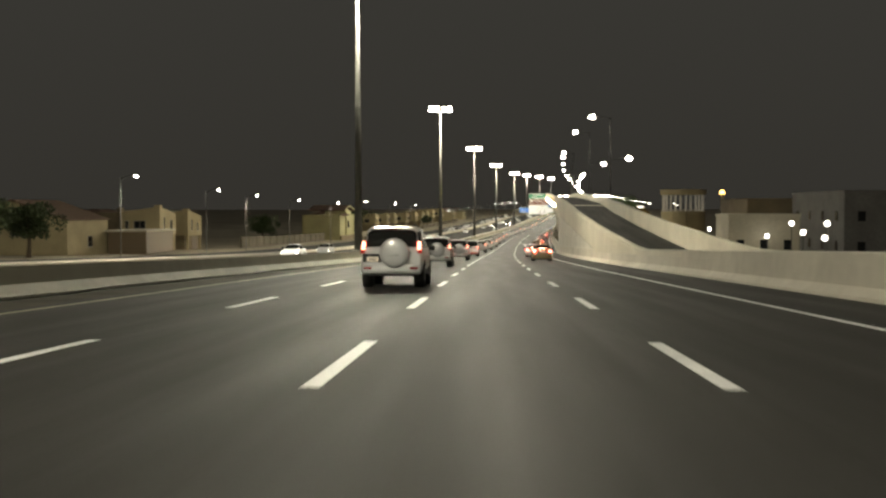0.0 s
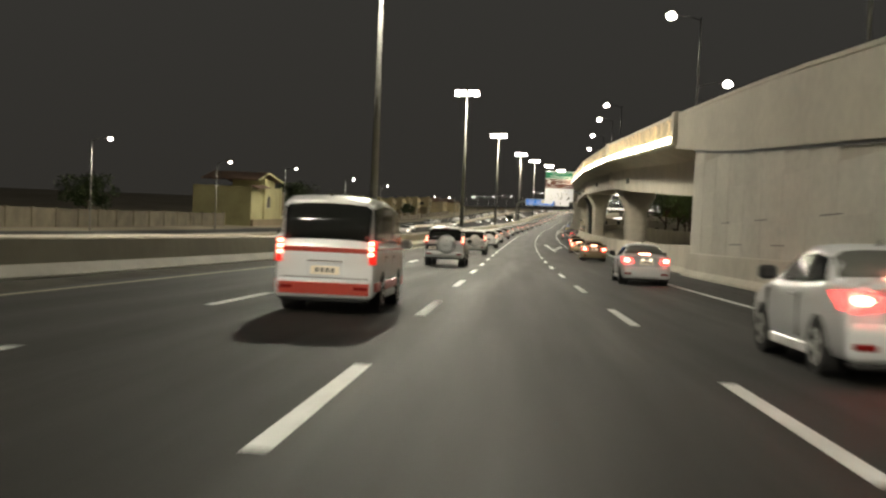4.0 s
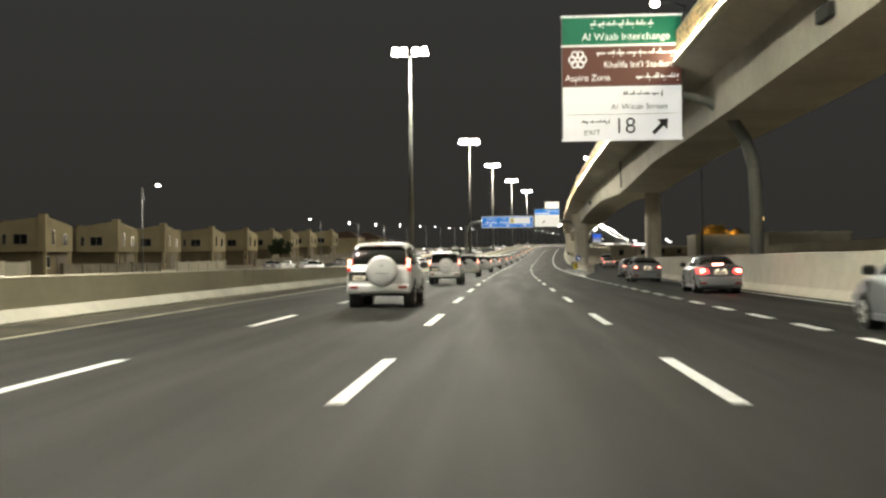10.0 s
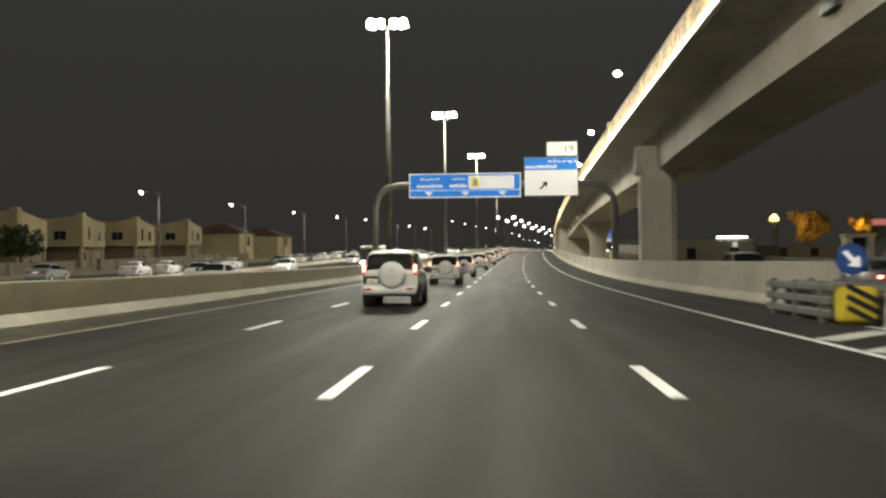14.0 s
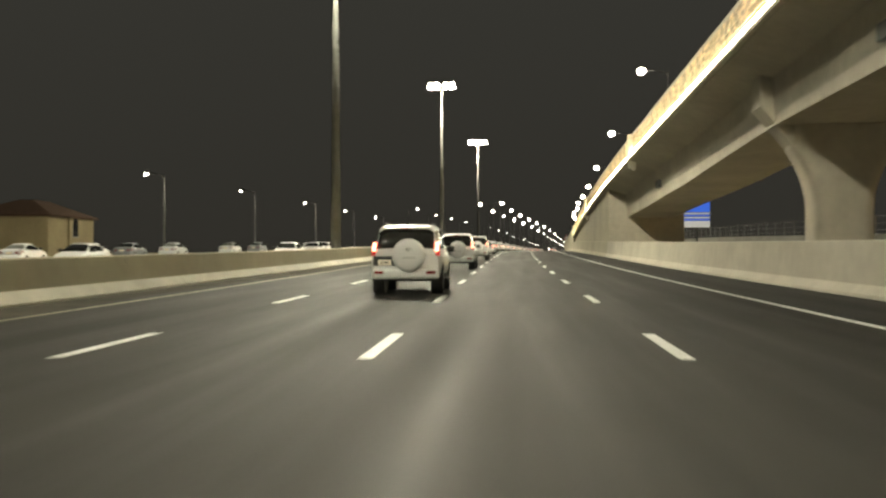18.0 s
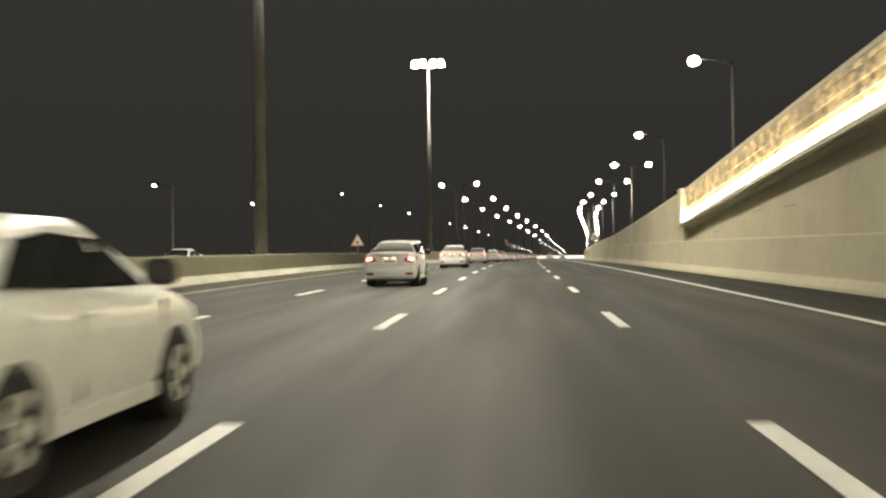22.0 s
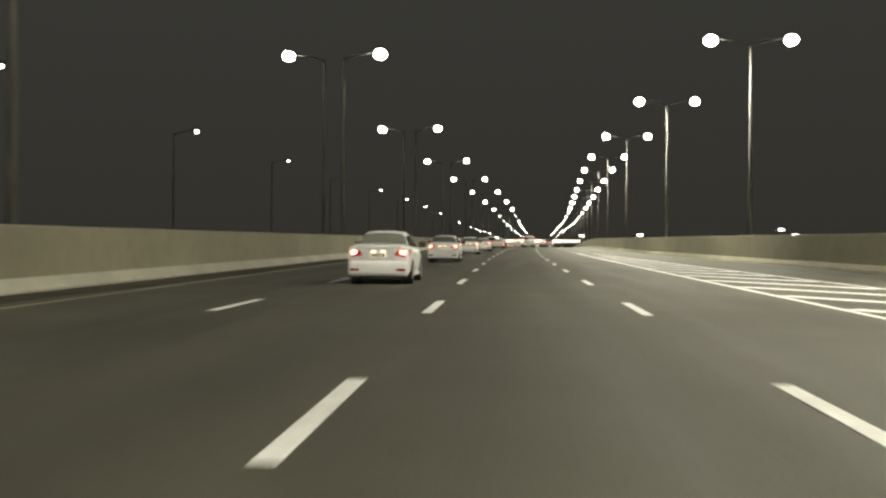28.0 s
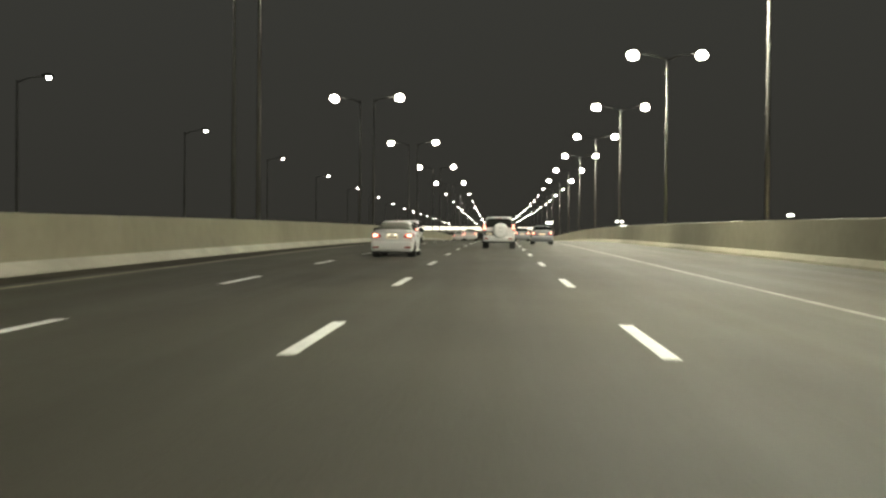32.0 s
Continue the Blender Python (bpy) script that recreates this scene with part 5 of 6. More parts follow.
def villa_model():
    """Two-storey villa with an overhanging upper floor; its front faces +x, towards the road."""
    e = thing("villa", Matrix(), "two-storey yellow plastered villa with an overhanging upper floor", "house", "villas along the service road")
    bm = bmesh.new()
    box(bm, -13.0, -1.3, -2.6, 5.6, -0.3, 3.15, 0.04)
    # shade under the overhang is in this darker plaster
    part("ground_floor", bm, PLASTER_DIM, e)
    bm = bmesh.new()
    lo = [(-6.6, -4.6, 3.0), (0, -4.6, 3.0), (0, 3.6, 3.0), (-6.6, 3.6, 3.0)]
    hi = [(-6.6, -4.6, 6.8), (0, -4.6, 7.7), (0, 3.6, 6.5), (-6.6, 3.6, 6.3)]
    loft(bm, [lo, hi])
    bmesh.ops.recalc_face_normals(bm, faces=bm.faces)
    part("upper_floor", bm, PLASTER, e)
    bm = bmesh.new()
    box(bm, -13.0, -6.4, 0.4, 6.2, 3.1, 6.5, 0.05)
    # set-back wing, its shadow put into the darker plaster
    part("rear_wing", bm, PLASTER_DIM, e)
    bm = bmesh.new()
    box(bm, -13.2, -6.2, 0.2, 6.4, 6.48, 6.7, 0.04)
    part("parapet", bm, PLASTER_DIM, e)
    bm = bmesh.new()
    box(bm, -0.9, 0.1, -4.75, -3.6, 3.0, 7.95, 0.03)
    part("corner_pier", bm, PLASTER, e)
    side_window(e, -3.4, 4.0, 1.9, 1.3, -4.6)
    side_window(e, -5.6, 4.0, 0.5, 1.3, -4.6)
    window(e, -2.3, 4.0, 0.7, 1.9, 0.0)
    window(e, 1.2, 3.9, 1.2, 1.5, 0.0)
    window(e, -1.5, 0.9, 1.6, 1.4, -1.3)
    for y in (-4.2, 3.3):
        bm = bmesh.new()
        box(bm, -0.45, -0.1, y - 0.18, y + 0.18, -0.3, 3.05, 0.03)
        part("column", bm, PLASTER, e)
    bm = bmesh.new()
    box(bm, -1.35, -1.22, 1.4, 4.2, -0.2, 2.5, 0.02)
    part("garage_door", bm, GATE, e)
    bm = bmesh.new()
    tube(bm, [(-10, 4.0, 6.6), (-10, 4.0, 7.5)], 0.6, 12)
    part("water_tank", bm, PLASTER_DIM, e)
    return e


villa = villa_model()
villa.matrix_basis = spot(430, -61.5, 0.0)
for k, (s, d) in enumerate(((384, -66), (407, -66), (453, -61), (476, -62), (498, -60.5), (520, -60), (543, -60.5), (566, -62), (589, -62.5), (611, -61))):
    copy_thing(villa, spot(s, d, 0.0, 0))


def plot_wall(s0, s1, d, h, label, paint):
    e = sweep("boundary_wall", s0, s1, lambda s: [(d - 0.12, -0.3), (d - 0.12, h), (d - 0.18, h), (d - 0.18, h + 0.1), (d + 0.18, h + 0.1), (d + 0.18, h), (d + 0.12, h), (d + 0.12, -0.3)], paint,
              label=label, category="wall", kind="structure", step=8)
    for q in steps(s0, s1, 6.0):
        bm = bmesh.new()
        box(bm, -0.24, 0.24, -0.24, 0.24, -0.3, h + 0.25, 0.02, spot(q, d))
        part("pillar", bm, paint, e)


# wall stretches with little light: the dimness is put into a darker colour
WALL_DIM = mat("dim_wall_render", (0.15, 0.13, 0.095), 0.9, grain=(0.3, 0.08), stain=(2.0, 0.25))
for s0, s1, d, h, paint in ((327.5, 402, -52.5, 1.5, PLASTER_PALE), (414, 447, -54, 1.2, WALL_DIM), (455, 480, -54, 1.2, PLASTER_PALE), (500, 540, -54, 1.2, WALL_DIM), (548, 622, -54, 1.2, WALL_DIM), (216, 300, -54, 2.0, WALL_DIM)):
    plot_wall(s0, s1, d, h, "pale plastered boundary wall with pillars" if paint is PLASTER_PALE else "dim brown rendered boundary wall with pillars", paint)
sweep("service_kerb", 60, 760, lambda s: [(-31.0, -0.2), (-31.0, 0.14), (-33.5, 0.16), (-33.5, -0.2)], CONCRETE, label="pale concrete kerb and verge of the service road", category="kerb", kind="structure", step=12)
sweep("service_road", 60, 760, lambda s: [(-44.0, -0.03), (-33.4, -0.03)], ASPHALT_DARK, label="dark asphalt service road in front of the villas", category="road", kind="structure", closed=False, uv=True, step=12)


def gable_house(s, d, label):
    """Plain house whose gable faces back along the road, with a carport beside it."""
    e = thing("house", spot(s, d), label, "house")
    bm = bmesh.new()
    pts = [(-12.0, -0.4), (0.0, -0.4), (0.0, 4.6), (-3.5, 5.4), (-7.5, 7.2), (-12.0, 5.2)]
    loft(bm, [[(x, y, z) for x, z in pts] for y in (-6.0, 8.0)])
    bmesh.ops.recalc_face_normals(bm, faces=bm.faces)
    part("wall", bm, PLASTER, e)
    for a, b in (((0.25, 4.62), (-7.5, 7.35)), ((-7.5, 7.35), (-12.3, 5.25))):
        bm = bmesh.new()
        slab(bm, [(a[0], -6.3, a[1]), (b[0], -6.3, b[1]), (b[0], 8.3, b[1]), (a[0], 8.3, a[1])], (0, 0, 0.14))
        part("roof", bm, ROOF_BROWN, e)
    side_window(e, -6.6, 2.6, 2.0, 2.3, -6.0)
    window(e, 1.5, 1.0, 1.4, 1.4, 0.0)
    bm = bmesh.new()
    box(bm, 0.3, 6.5, 6.0, 19.0, 2.9, 3.15, 0.03)
    part("carport_roof", bm, PLASTER_PALE, e)
    bm = bmesh.new()
    box(bm, 0.6, 6.2, 6.6, 18.6, -0.3, 2.9)
    part("carport_wall", bm, GATE, e)
    return e


gable_house(146.0, -57.0, "dim plastered house with a gable roof and carport")


def lit_lodge(s, d, w, depth, h, label, wall=None):
    """Flat yellow lodge with a low tiled hip and an arched window; its front faces the road."""
    e = thing("lodge", spot(s, d), label, "house")
    bm = bmesh.new()
    box(bm, -depth, 0, -w / 2, w / 2, -0.3, h, 0.05)
    part("wall", bm, wall or PLASTER, e)
    bm = bmesh.new()
    box(bm, 0.0, 0.25, -w * 0.1, w * 0.16, 0.2, h + 0.2, 0.04)
    part("pilaster", bm, wall or PLASTER, e)
    bm = bmesh.new()
    o = 0.5
    lo = [(-depth - o, -w / 2 - o, h), (o, -w / 2 - o, h), (o, w / 2 + o, h), (-depth - o, w / 2 + o, h)]
    mid = [(p[0], p[1], h + 0.15) for p in lo]
    hi = [(-depth * 0.6, -w * 0.15, h + 2.2), (-depth * 0.4, -w * 0.15, h + 2.2), (-depth * 0.4, w * 0.15, h + 2.2), (-depth * 0.6, w * 0.15, h + 2.2)]
    loft(bm, [lo, mid, hi])
    bmesh.ops.recalc_face_normals(bm, faces=bm.faces)
    part("roof", bm, ROOF_BROWN, e)
    window(e, w * 0.03, h * 0.5, 1.5, 1.5, 0.25, True)
    return e



def corner_house(s, d, label):
    """Bright yellow house with a flat right wing, a tall bay under a steep overhanging gable and a low porch roof."""
    e = thing("corner_house", spot(s, d), label, "house")
    bm = bmesh.new()
    box(bm, -11.0, 0.0, -10.0, 11.4, -0.5, 7.2, 0.05)
    part("wall", bm, PLASTER_LIT, e)
    bm = bmesh.new()
    loft(bm, [[(x, -2.2, -0.5), (x, 4.8, -0.5), (x, 4.8, 8.25), (x, -2.2, 8.9)] for x in (-6.0, 0.4)])
    bmesh.ops.recalc_face_normals(bm, faces=bm.faces)
    part("bay", bm, PLASTER_LIT, e)
    bm = bmesh.new()
    box(bm, 0.0, 0.12, 10.5, 11.5, -0.5, 7.4, 0.03)
    part("corner_pier", bm, PLASTER_LIT, e)
    bm = bmesh.new()
    box(bm, 0.02, 0.62, -10.2, 11.6, -0.5, 1.15, 0.03)
    part("plinth", bm, PLASTER_DIM, e)
    for a, b in (((6.2, 8.15), (-4.4, 9.75)), ((-4.4, 9.75), (-11.5, 8.3))):
        bm = bmesh.new()
        slab(bm, [(1.7, a[0], a[1]), (1.7, b[0], b[1]), (-9.0, b[0], b[1]), (-9.0, a[0], a[1])], (0, 0, 0.22))
        bmesh.ops.recalc_face_normals(bm, faces=bm.faces)
        part("roof", bm, ROOF_BROWN, e)
        bm = bmesh.new()
        slab(bm, [(1.72, a[0], a[1] - 0.08), (1.72, b[0], b[1] - 0.08), (1.72, b[0], b[1] + 0.26), (1.72, a[0], a[1] + 0.26)], (0.06, 0, 0))
        bmesh.ops.recalc_face_normals(bm, faces=bm.faces)
        part("bargeboard", bm, PLASTER_LIT, e)
    bm = bmesh.new()
    slab(bm, [(1.5, -10.6, 6.75), (1.5, -2.3, 7.05), (-0.1, -2.3, 7.55), (-0.1, -10.6, 7.25)], (0, 0, 0.16))
    bmesh.ops.recalc_face_normals(bm, faces=bm.faces)
    part("porch_roof", bm, ROOF_BROWN, e)
    window(e, 0.6, 3.4, 2.4, 1.0, 0.4, True)
    return e


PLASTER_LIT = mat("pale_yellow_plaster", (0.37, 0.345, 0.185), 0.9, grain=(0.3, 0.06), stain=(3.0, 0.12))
corner_house(315.0, -50.4, "pale yellow house lit by a street lamp, arched window")
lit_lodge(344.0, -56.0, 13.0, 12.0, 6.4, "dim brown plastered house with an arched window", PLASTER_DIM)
lit_lodge(658.0, -55.0, 13.0, 10.0, 4.6, "yellow lodge under a low tiled roof by the service road")
lit_lodge(636.0, -58.0, 11.0, 10.0, 5.2, "dim yellow plastered house with a low tiled roof")
copy_thing(villa, spot(181, -57.0, -0.2))
copy_thing(villa, spot(199, -58.0, -0.4))
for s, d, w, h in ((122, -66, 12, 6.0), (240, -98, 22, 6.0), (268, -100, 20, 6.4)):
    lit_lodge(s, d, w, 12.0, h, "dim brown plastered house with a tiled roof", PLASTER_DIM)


# ---- trees ----
LEAF = mat("dark_leaves", (0.085, 0.125, 0.036), 0.8, grain=(0.5, 0.35), spread=0.2)
# leaf copies with shade, then orange lamp light, put into the colour
LEAF_DARK = mat("shaded_leaves", (0.035, 0.05, 0.018), 0.85, grain=(0.5, 0.35), spread=0.2)
LEAF_GOLD = mat("lit_leaves", (0.16, 0.12, 0.03), 0.8, grain=(0.5, 0.35))
BARK = mat("bark", (0.1, 0.075, 0.05), 0.9, grain=(0.1, 0.3), bump=0.01)


def tree(s, d, h, spread, seed, label, leaf=None, group=""):
    rng = random.Random(seed)
    e = thing("tree", spot(s, d), label, "tree", group)
    bm = bmesh.new()
    tube(bm, [(0, 0, -0.2), (0.1, 0.05, h * 0.25), (0.0, 0.2, h * 0.55)], [0.3, 0.22, 0.12], 8)
    for k in range(7):
        a = rng.uniform(0, 6.28)
        z = h * rng.uniform(0.25, 0.5)
        q = spread * rng.uniform(0.5, 0.8)
        tube(bm, [(0, 0, z), (q * 0.5 * math.cos(a), q * 0.5 * math.sin(a), z + h * 0.15), (q * math.cos(a), q * math.sin(a), z + h * 0.28)], [0.11, 0.07, 0.03], 6)
    part("trunk", bm, BARK, e)
    verts, faces = [], []
    blobs = [(Vector((rng.gauss(0, spread * 0.45), rng.gauss(0, spread * 0.45), h * rng.uniform(0.42, 0.92))), spread * rng.uniform(0.2, 0.42)) for _ in range(34)]
    for c, q in blobs:
        for _ in range(110):
            v = Vector((rng.gauss(0, 1), rng.gauss(0, 1), rng.gauss(0, 0.8))).normalized() * q * rng.uniform(0.55, 1.05)
            p = c + v
            a = Vector((rng.gauss(0, 1), rng.gauss(0, 1), rng.gauss(0, 1))).normalized() * rng.uniform(0.12, 0.26)
            b = a.cross(Vector((rng.gauss(0, 1), rng.gauss(0, 1), rng.gauss(0, 1)))).normalized() * rng.uniform(0.08, 0.16)
            i = len(verts)
            verts += [p - a, p + b, p + a, p - b]
            faces.append((i, i + 1, i + 2, i + 3))
    me = bpy.data.meshes.new("crown")
    me.from_pydata([tuple(v) for v in verts], [], faces)
    me.materials.append(leaf or LEAF)
    ob = new("crown", me)
    ob.parent = e
    return e


for k, (s, d, h, w) in enumerate(((318, 30, 12.5, 5.2), (331, 27, 12.6, 5.2), (345, 31, 13.0, 5.4), (358, 34, 11.0, 4.6))):
    tree(s, d, h, w, 20 + k, "dark leafy roadside tree behind the viaduct", group="trees behind the viaduct")
for k, (s, d, h, w) in enumerate(((584, 47, 7.5, 2.6), (598, 51, 8.2, 2.8), (574, 53, 7.0, 2.4))):
    tree(s, d, h, w, 40 + k, "small tree lit orange by a garden lamp", LEAF_GOLD, "orange-lit trees")
    li = bpy.data.lights.new("garden_light", "POINT")
    li.energy, li.color, li.shadow_soft_size = 900.0, (1.0, 0.55, 0.1), 0.2
    new("garden_light", li).matrix_world = spot(s - 3.0, d - 2.2, h * 0.75)
for k, (s, d, h, w) in enumerate(((532, -57, 5.6, 2.4), (361, -57, 9.6, 4.2), (366, -59, 9.0, 4.4), (356, -60, 8.6, 4.0), (104, -50, 6.5, 2.8), (118, -52, 6.0, 2.6), (256, -60, 7.0, 3.2))):
    tree(s, d, h, w, 60 + k, "dark garden tree in front of the houses", LEAF_DARK, "garden trees")

# ---- beyond the viaduct ----
GLOW_WHITE = glow("white_sign_light", (1.0, 0.97, 0.9), 6.0)
GLOW_AMBER = glow("amber_light", (1.0, 0.62, 0.18), 5.0)
GLOW_BLUE = glow("blue_sign_light", (0.03, 0.1, 0.5), 1.3)
# notice board face, its brightness put in as emission
GLOW_SIGN_Y = glow("yellow_sign_glow", (0.42, 0.42, 0.2), 0.35)


def block(name, s, d, w, depth, h, material, label, rows=1, cols=3, category="building"):
    e = thing(name, spot(s, d), label, category)
    bm = bmesh.new()
    box(bm, 0.0, depth, -w / 2, w / 2, -0.4, h, 0.05)
    part("wall", bm, material, e)
    bm = bmesh.new()
    box(bm, -0.12, depth + 0.12, -w / 2 - 0.12, w / 2 + 0.12, h - 0.02, h + 0.35, 0.03)
    part("parapet", bm, material, e)
    for r in range(rows):
        for c in range(cols):
            y = -w / 2 + (c + 0.5) * w / cols
            z = 0.9 + r * (h - 0.6) / max(rows, 1)
            for axis in (0, 1):
                bm = bmesh.new()
                if axis == 0:
                    box(bm, -0.05, 0.04, y - 0.55, y + 0.55, z, z + 1.3, 0.02)
                else:
                    box(bm, (c + 0.5) * depth / cols - 0.5, (c + 0.5) * depth / cols + 0.5, -w / 2 - 0.05, -w / 2 + 0.04, z, z + 1.3, 0.02)
                part("window", bm, WINDOW_DARK, e)
    return e


block("house", 148, 29.5, 9, 9, 5.2, PLASTER_PALE, "small pale plastered house beyond the ramp")
block("apartment_house", 205, 42, 26, 14, 9.0, PLASTER_DIM, "dark plastered apartment house beyond the ramp", 2, 4)
block("warehouse", 160, 45, 27, 18, 8.6, mat("dark_render", (0.13, 0.125, 0.12), 0.9, grain=(0.4, 0.1), stain=(3.0, 0.15)), "dark grey warehouse beyond the ramp wall", 2, 4)
gate_lodge = block("gatehouse", 537, 18.5, 6, 9.6, 2.85, PLASTER_PALE, "low pale plastered building under the viaduct, white roof light", 1, 2)
bm = bmesh.new()
box(bm, 5.2, 8.6, -3.3, -3.15, 3.3, 3.5, 0.02)
part("roof_glow", bm, GLOW_WHITE, gate_lodge, "glowing white strip light")
bm = bmesh.new()
box(bm, 7.0, 7.5, -3.2, -3.02, 2.3, 2.8, 0.02)
part("wall_lamp", bm, SIGN_WHITE, gate_lodge)
block("house", 492, 31.0, 12, 22, 4.75, PLASTER_PALE, "tall plain pale plastered building beyond the exit ramp", 0, 3)
block("store", 556, 30.0, 3, 16, 2.0, PLASTER_DIM, "low dim plastered store beyond the exit ramp", 1, 4)
kiosk = thing("gate_kiosk", spot(543.0, 42.0), "small white gate kiosk with a dark opening", "kiosk")
for x0, x1, z0, z1 in ((-1.6, -0.9, -0.4, 3.3), (0.9, 1.6, -0.4, 3.3), (-1.8, 1.8, 3.3, 3.75), (-0.9, 0.9, -0.4, 1.2)):
    bm = bmesh.new()
    box(bm, x0, x1, -1.2, 1.2, z0, z1, 0.03)
    part("frame", bm, PLASTER_PALE, kiosk)
bm = bmesh.new()
box(bm, -0.9, 0.9, -0.1, 0.0, 1.2, 3.3)
part("opening", bm, WINDOW_DARK, kiosk)
block("house", 430, 31, 10, 10, 4.2, PLASTER_PALE, "pale flat-roofed house behind the exit ramp barrier", 1, 2)
# roof pavilion with lit columns
pav = thing("roof_pavilion", spot(213, 34), "round plastered pavilion with lit white columns", "pavilion")
bm = bmesh.new()
tube(bm, [(0, 0, -0.3), (0, 0, 7.2)], 4.2, 20)
part("base", bm, PLASTER, pav)
bm = bmesh.new()
tube(bm, [(0, 0, 10.4), (0, 0, 11.4)], 4.4, 24)
part("roof", bm, PLASTER, pav)
for k in range(12):
    a = 2 * math.pi * k / 12
    # columns glow by emission, in place of the lamps that light them
    bm = bmesh.new()
    tube(bm, [(3.8 * math.cos(a), 3.8 * math.sin(a), 7.2), (3.8 * math.cos(a), 3.8 * math.sin(a), 10.4)], 0.2, 8)
    part("column", bm, glow("column_glow", (0.4, 0.37, 0.3), 0.16), pav)
for s, d, z in ((183, 34, 3.5), (170, 34, 2.8), (163.5, 34, 2.4), (151, 34, 2.1), (142, 34, 2.3), (130, 34, 3.7), (125, 34, 2.6), (116, 34, 3.4), (115, 33.5, 1.9)):
    e = thing("yard_lamp", spot(s, d), "short post lamp with a lit white globe", "lamp", "yard lamps beyond the ramp")
    bm = bmesh.new()
    tube(bm, [(0, 0, -0.3), (0, 0, z)], 0.05, 6)
    part("post", bm, DARK_STEEL, e)
    bm = bmesh.new()
    bmesh.ops.create_icosphere(bm, subdivisions=2, radius=0.3, matrix=pose(0, 0, z + 0.25))
    part("globe", bm, GLOW_WHITE, e)
# walls, signs and lights on the right
sweep("yard_wall", 250, 424, lambda s: [(24.0, -0.4), (24.0, 2.6), (24.3, 2.6), (24.3, -0.4)], PLASTER_PALE, label="pale boundary wall beyond the viaduct", category="wall", kind="structure", step=10)
sweep("yard_wall", 560, 760, lambda s: [(27.0, -0.4), (27.0, 1.9), (27.3, 1.9), (27.3, -0.4)], CONCRETE_GREY, label="grey wall with a mesh fence beyond the viaduct", category="wall", kind="structure", step=10)
fence = thing("mesh_fence", Matrix(), "steel post fence on top of the grey wall", "fence")
for s in steps(560, 720, 4.0):
    bm = bmesh.new()
    tube(bm, [spot(s, 27.15, 1.85).translation, spot(s, 27.15, 3.3).translation], 0.04, 6)
    part("post", bm, STEEL, fence)
for z in (2.2, 2.7, 3.2):
    bm = bmesh.new()
    tube(bm, [P(s, 27.15, z) for s in steps(560, 720, 16.0)], 0.02, 5)
    part("rail", bm, STEEL, fence)


def board(s, d, z, w, h, bands, label, category="sign"):
    e = thing("sign_board", spot(s, d), label, category)
    bm = bmesh.new()
    tube(bm, [(0, 0.1, -0.4), (0, 0.1, z)], 0.09, 8)
    part("post", bm, STEEL, e)
    bm = bmesh.new()
    box(bm, -w / 2 - 0.05, w / 2 + 0.05, 0.0, 0.16, z, z + h, 0.03)
    part("frame", bm, STEEL, e)
    for a, b, material in bands:
        bm = bmesh.new()
        box(bm, -w / 2, w / 2, -0.03, 0.0, z + a * h + 0.03, z + b * h - 0.03)
        part("face", bm, material, e)
    return e


board(642, 18.8, 2.8, 2.6, 2.7, ((0.58, 1.0, GLOW_BLUE), (0.5, 0.57, SIGN_WHITE), (0.42, 0.5, GLOW_BLUE), (0.34, 0.41, SIGN_WHITE), (0.26, 0.34, GLOW_BLUE), (0.0, 0.26, SIGN_WHITE)), "lit blue and white totem sign beyond the viaduct")
board(551.6, 13.5, 0.7, 0.7, 1.25, ((0.0, 1.0, GLOW_SIGN_Y),), "yellow notice board with a white emblem")
# pink face glows in its own colour too
board(462.5, 18.3, 3.0, 1.35, 0.36, ((0.0, 1.0, glow("pink_sign", (0.6, 0.2, 0.18), 0.6)),), "small pink sign board beyond the exit ramp")
rnd = thing("keep_right_sign", spot(436.0, 8.2), "round blue lit direction sign at the exit nose", "road sign")
bm = bmesh.new()
tube(bm, [(0, 0.05, -0.1), (0, 0.05, 1.8)], 0.04, 8)
part("post", bm, STEEL, rnd)
bm = bmesh.new()
tube(bm, [(0, -0.02, 1.45), (0, 0.01, 1.45)], 0.37, 24)
part("disc", bm, mat("dull_blue", (0.03, 0.09, 0.32), 0.5), rnd)
arrow(rnd, 0, 1.45, 0.5, SIGN_WHITE, 135).location.y = 0.05
cres = thing("crescent_sign", spot(941, 46.0), "glowing white crescent sign on a post", "sign")
bm = bmesh.new()
tube(bm, [(0, 0, -0.4), (0, 0, 1.8)], 0.1, 8)
part("post", bm, DARK_STEEL, cres)
bm = bmesh.new()
tube(bm, [(1.3 * math.cos(a), 0, 3.1 + 1.3 * math.sin(a)) for a in [2.7 - 4.0 * k / 16 for k in range(17)]], [0.08 + 0.4 * math.sin(math.pi * k / 16) for k in range(17)], 8)
part("crescent", bm, GLOW_WHITE, cres)
tow = thing("lit_tower", spot(1007, 116), "far tower with an amber lit top", "tower")
bm = bmesh.new()
tube(bm, [(0, 0, -1), (0, 0, 15.5)], [2.0, 1.6], 10)
part("shaft", bm, CONCRETE_GREY, tow)
bm = bmesh.new()
tube(bm, [(0, 0, 15.5), (0, 0, 17.2), (0, 0, 19.0)], [2.6, 2.2, 0.8], 10)
part("lantern", bm, GLOW_AMBER, tow)
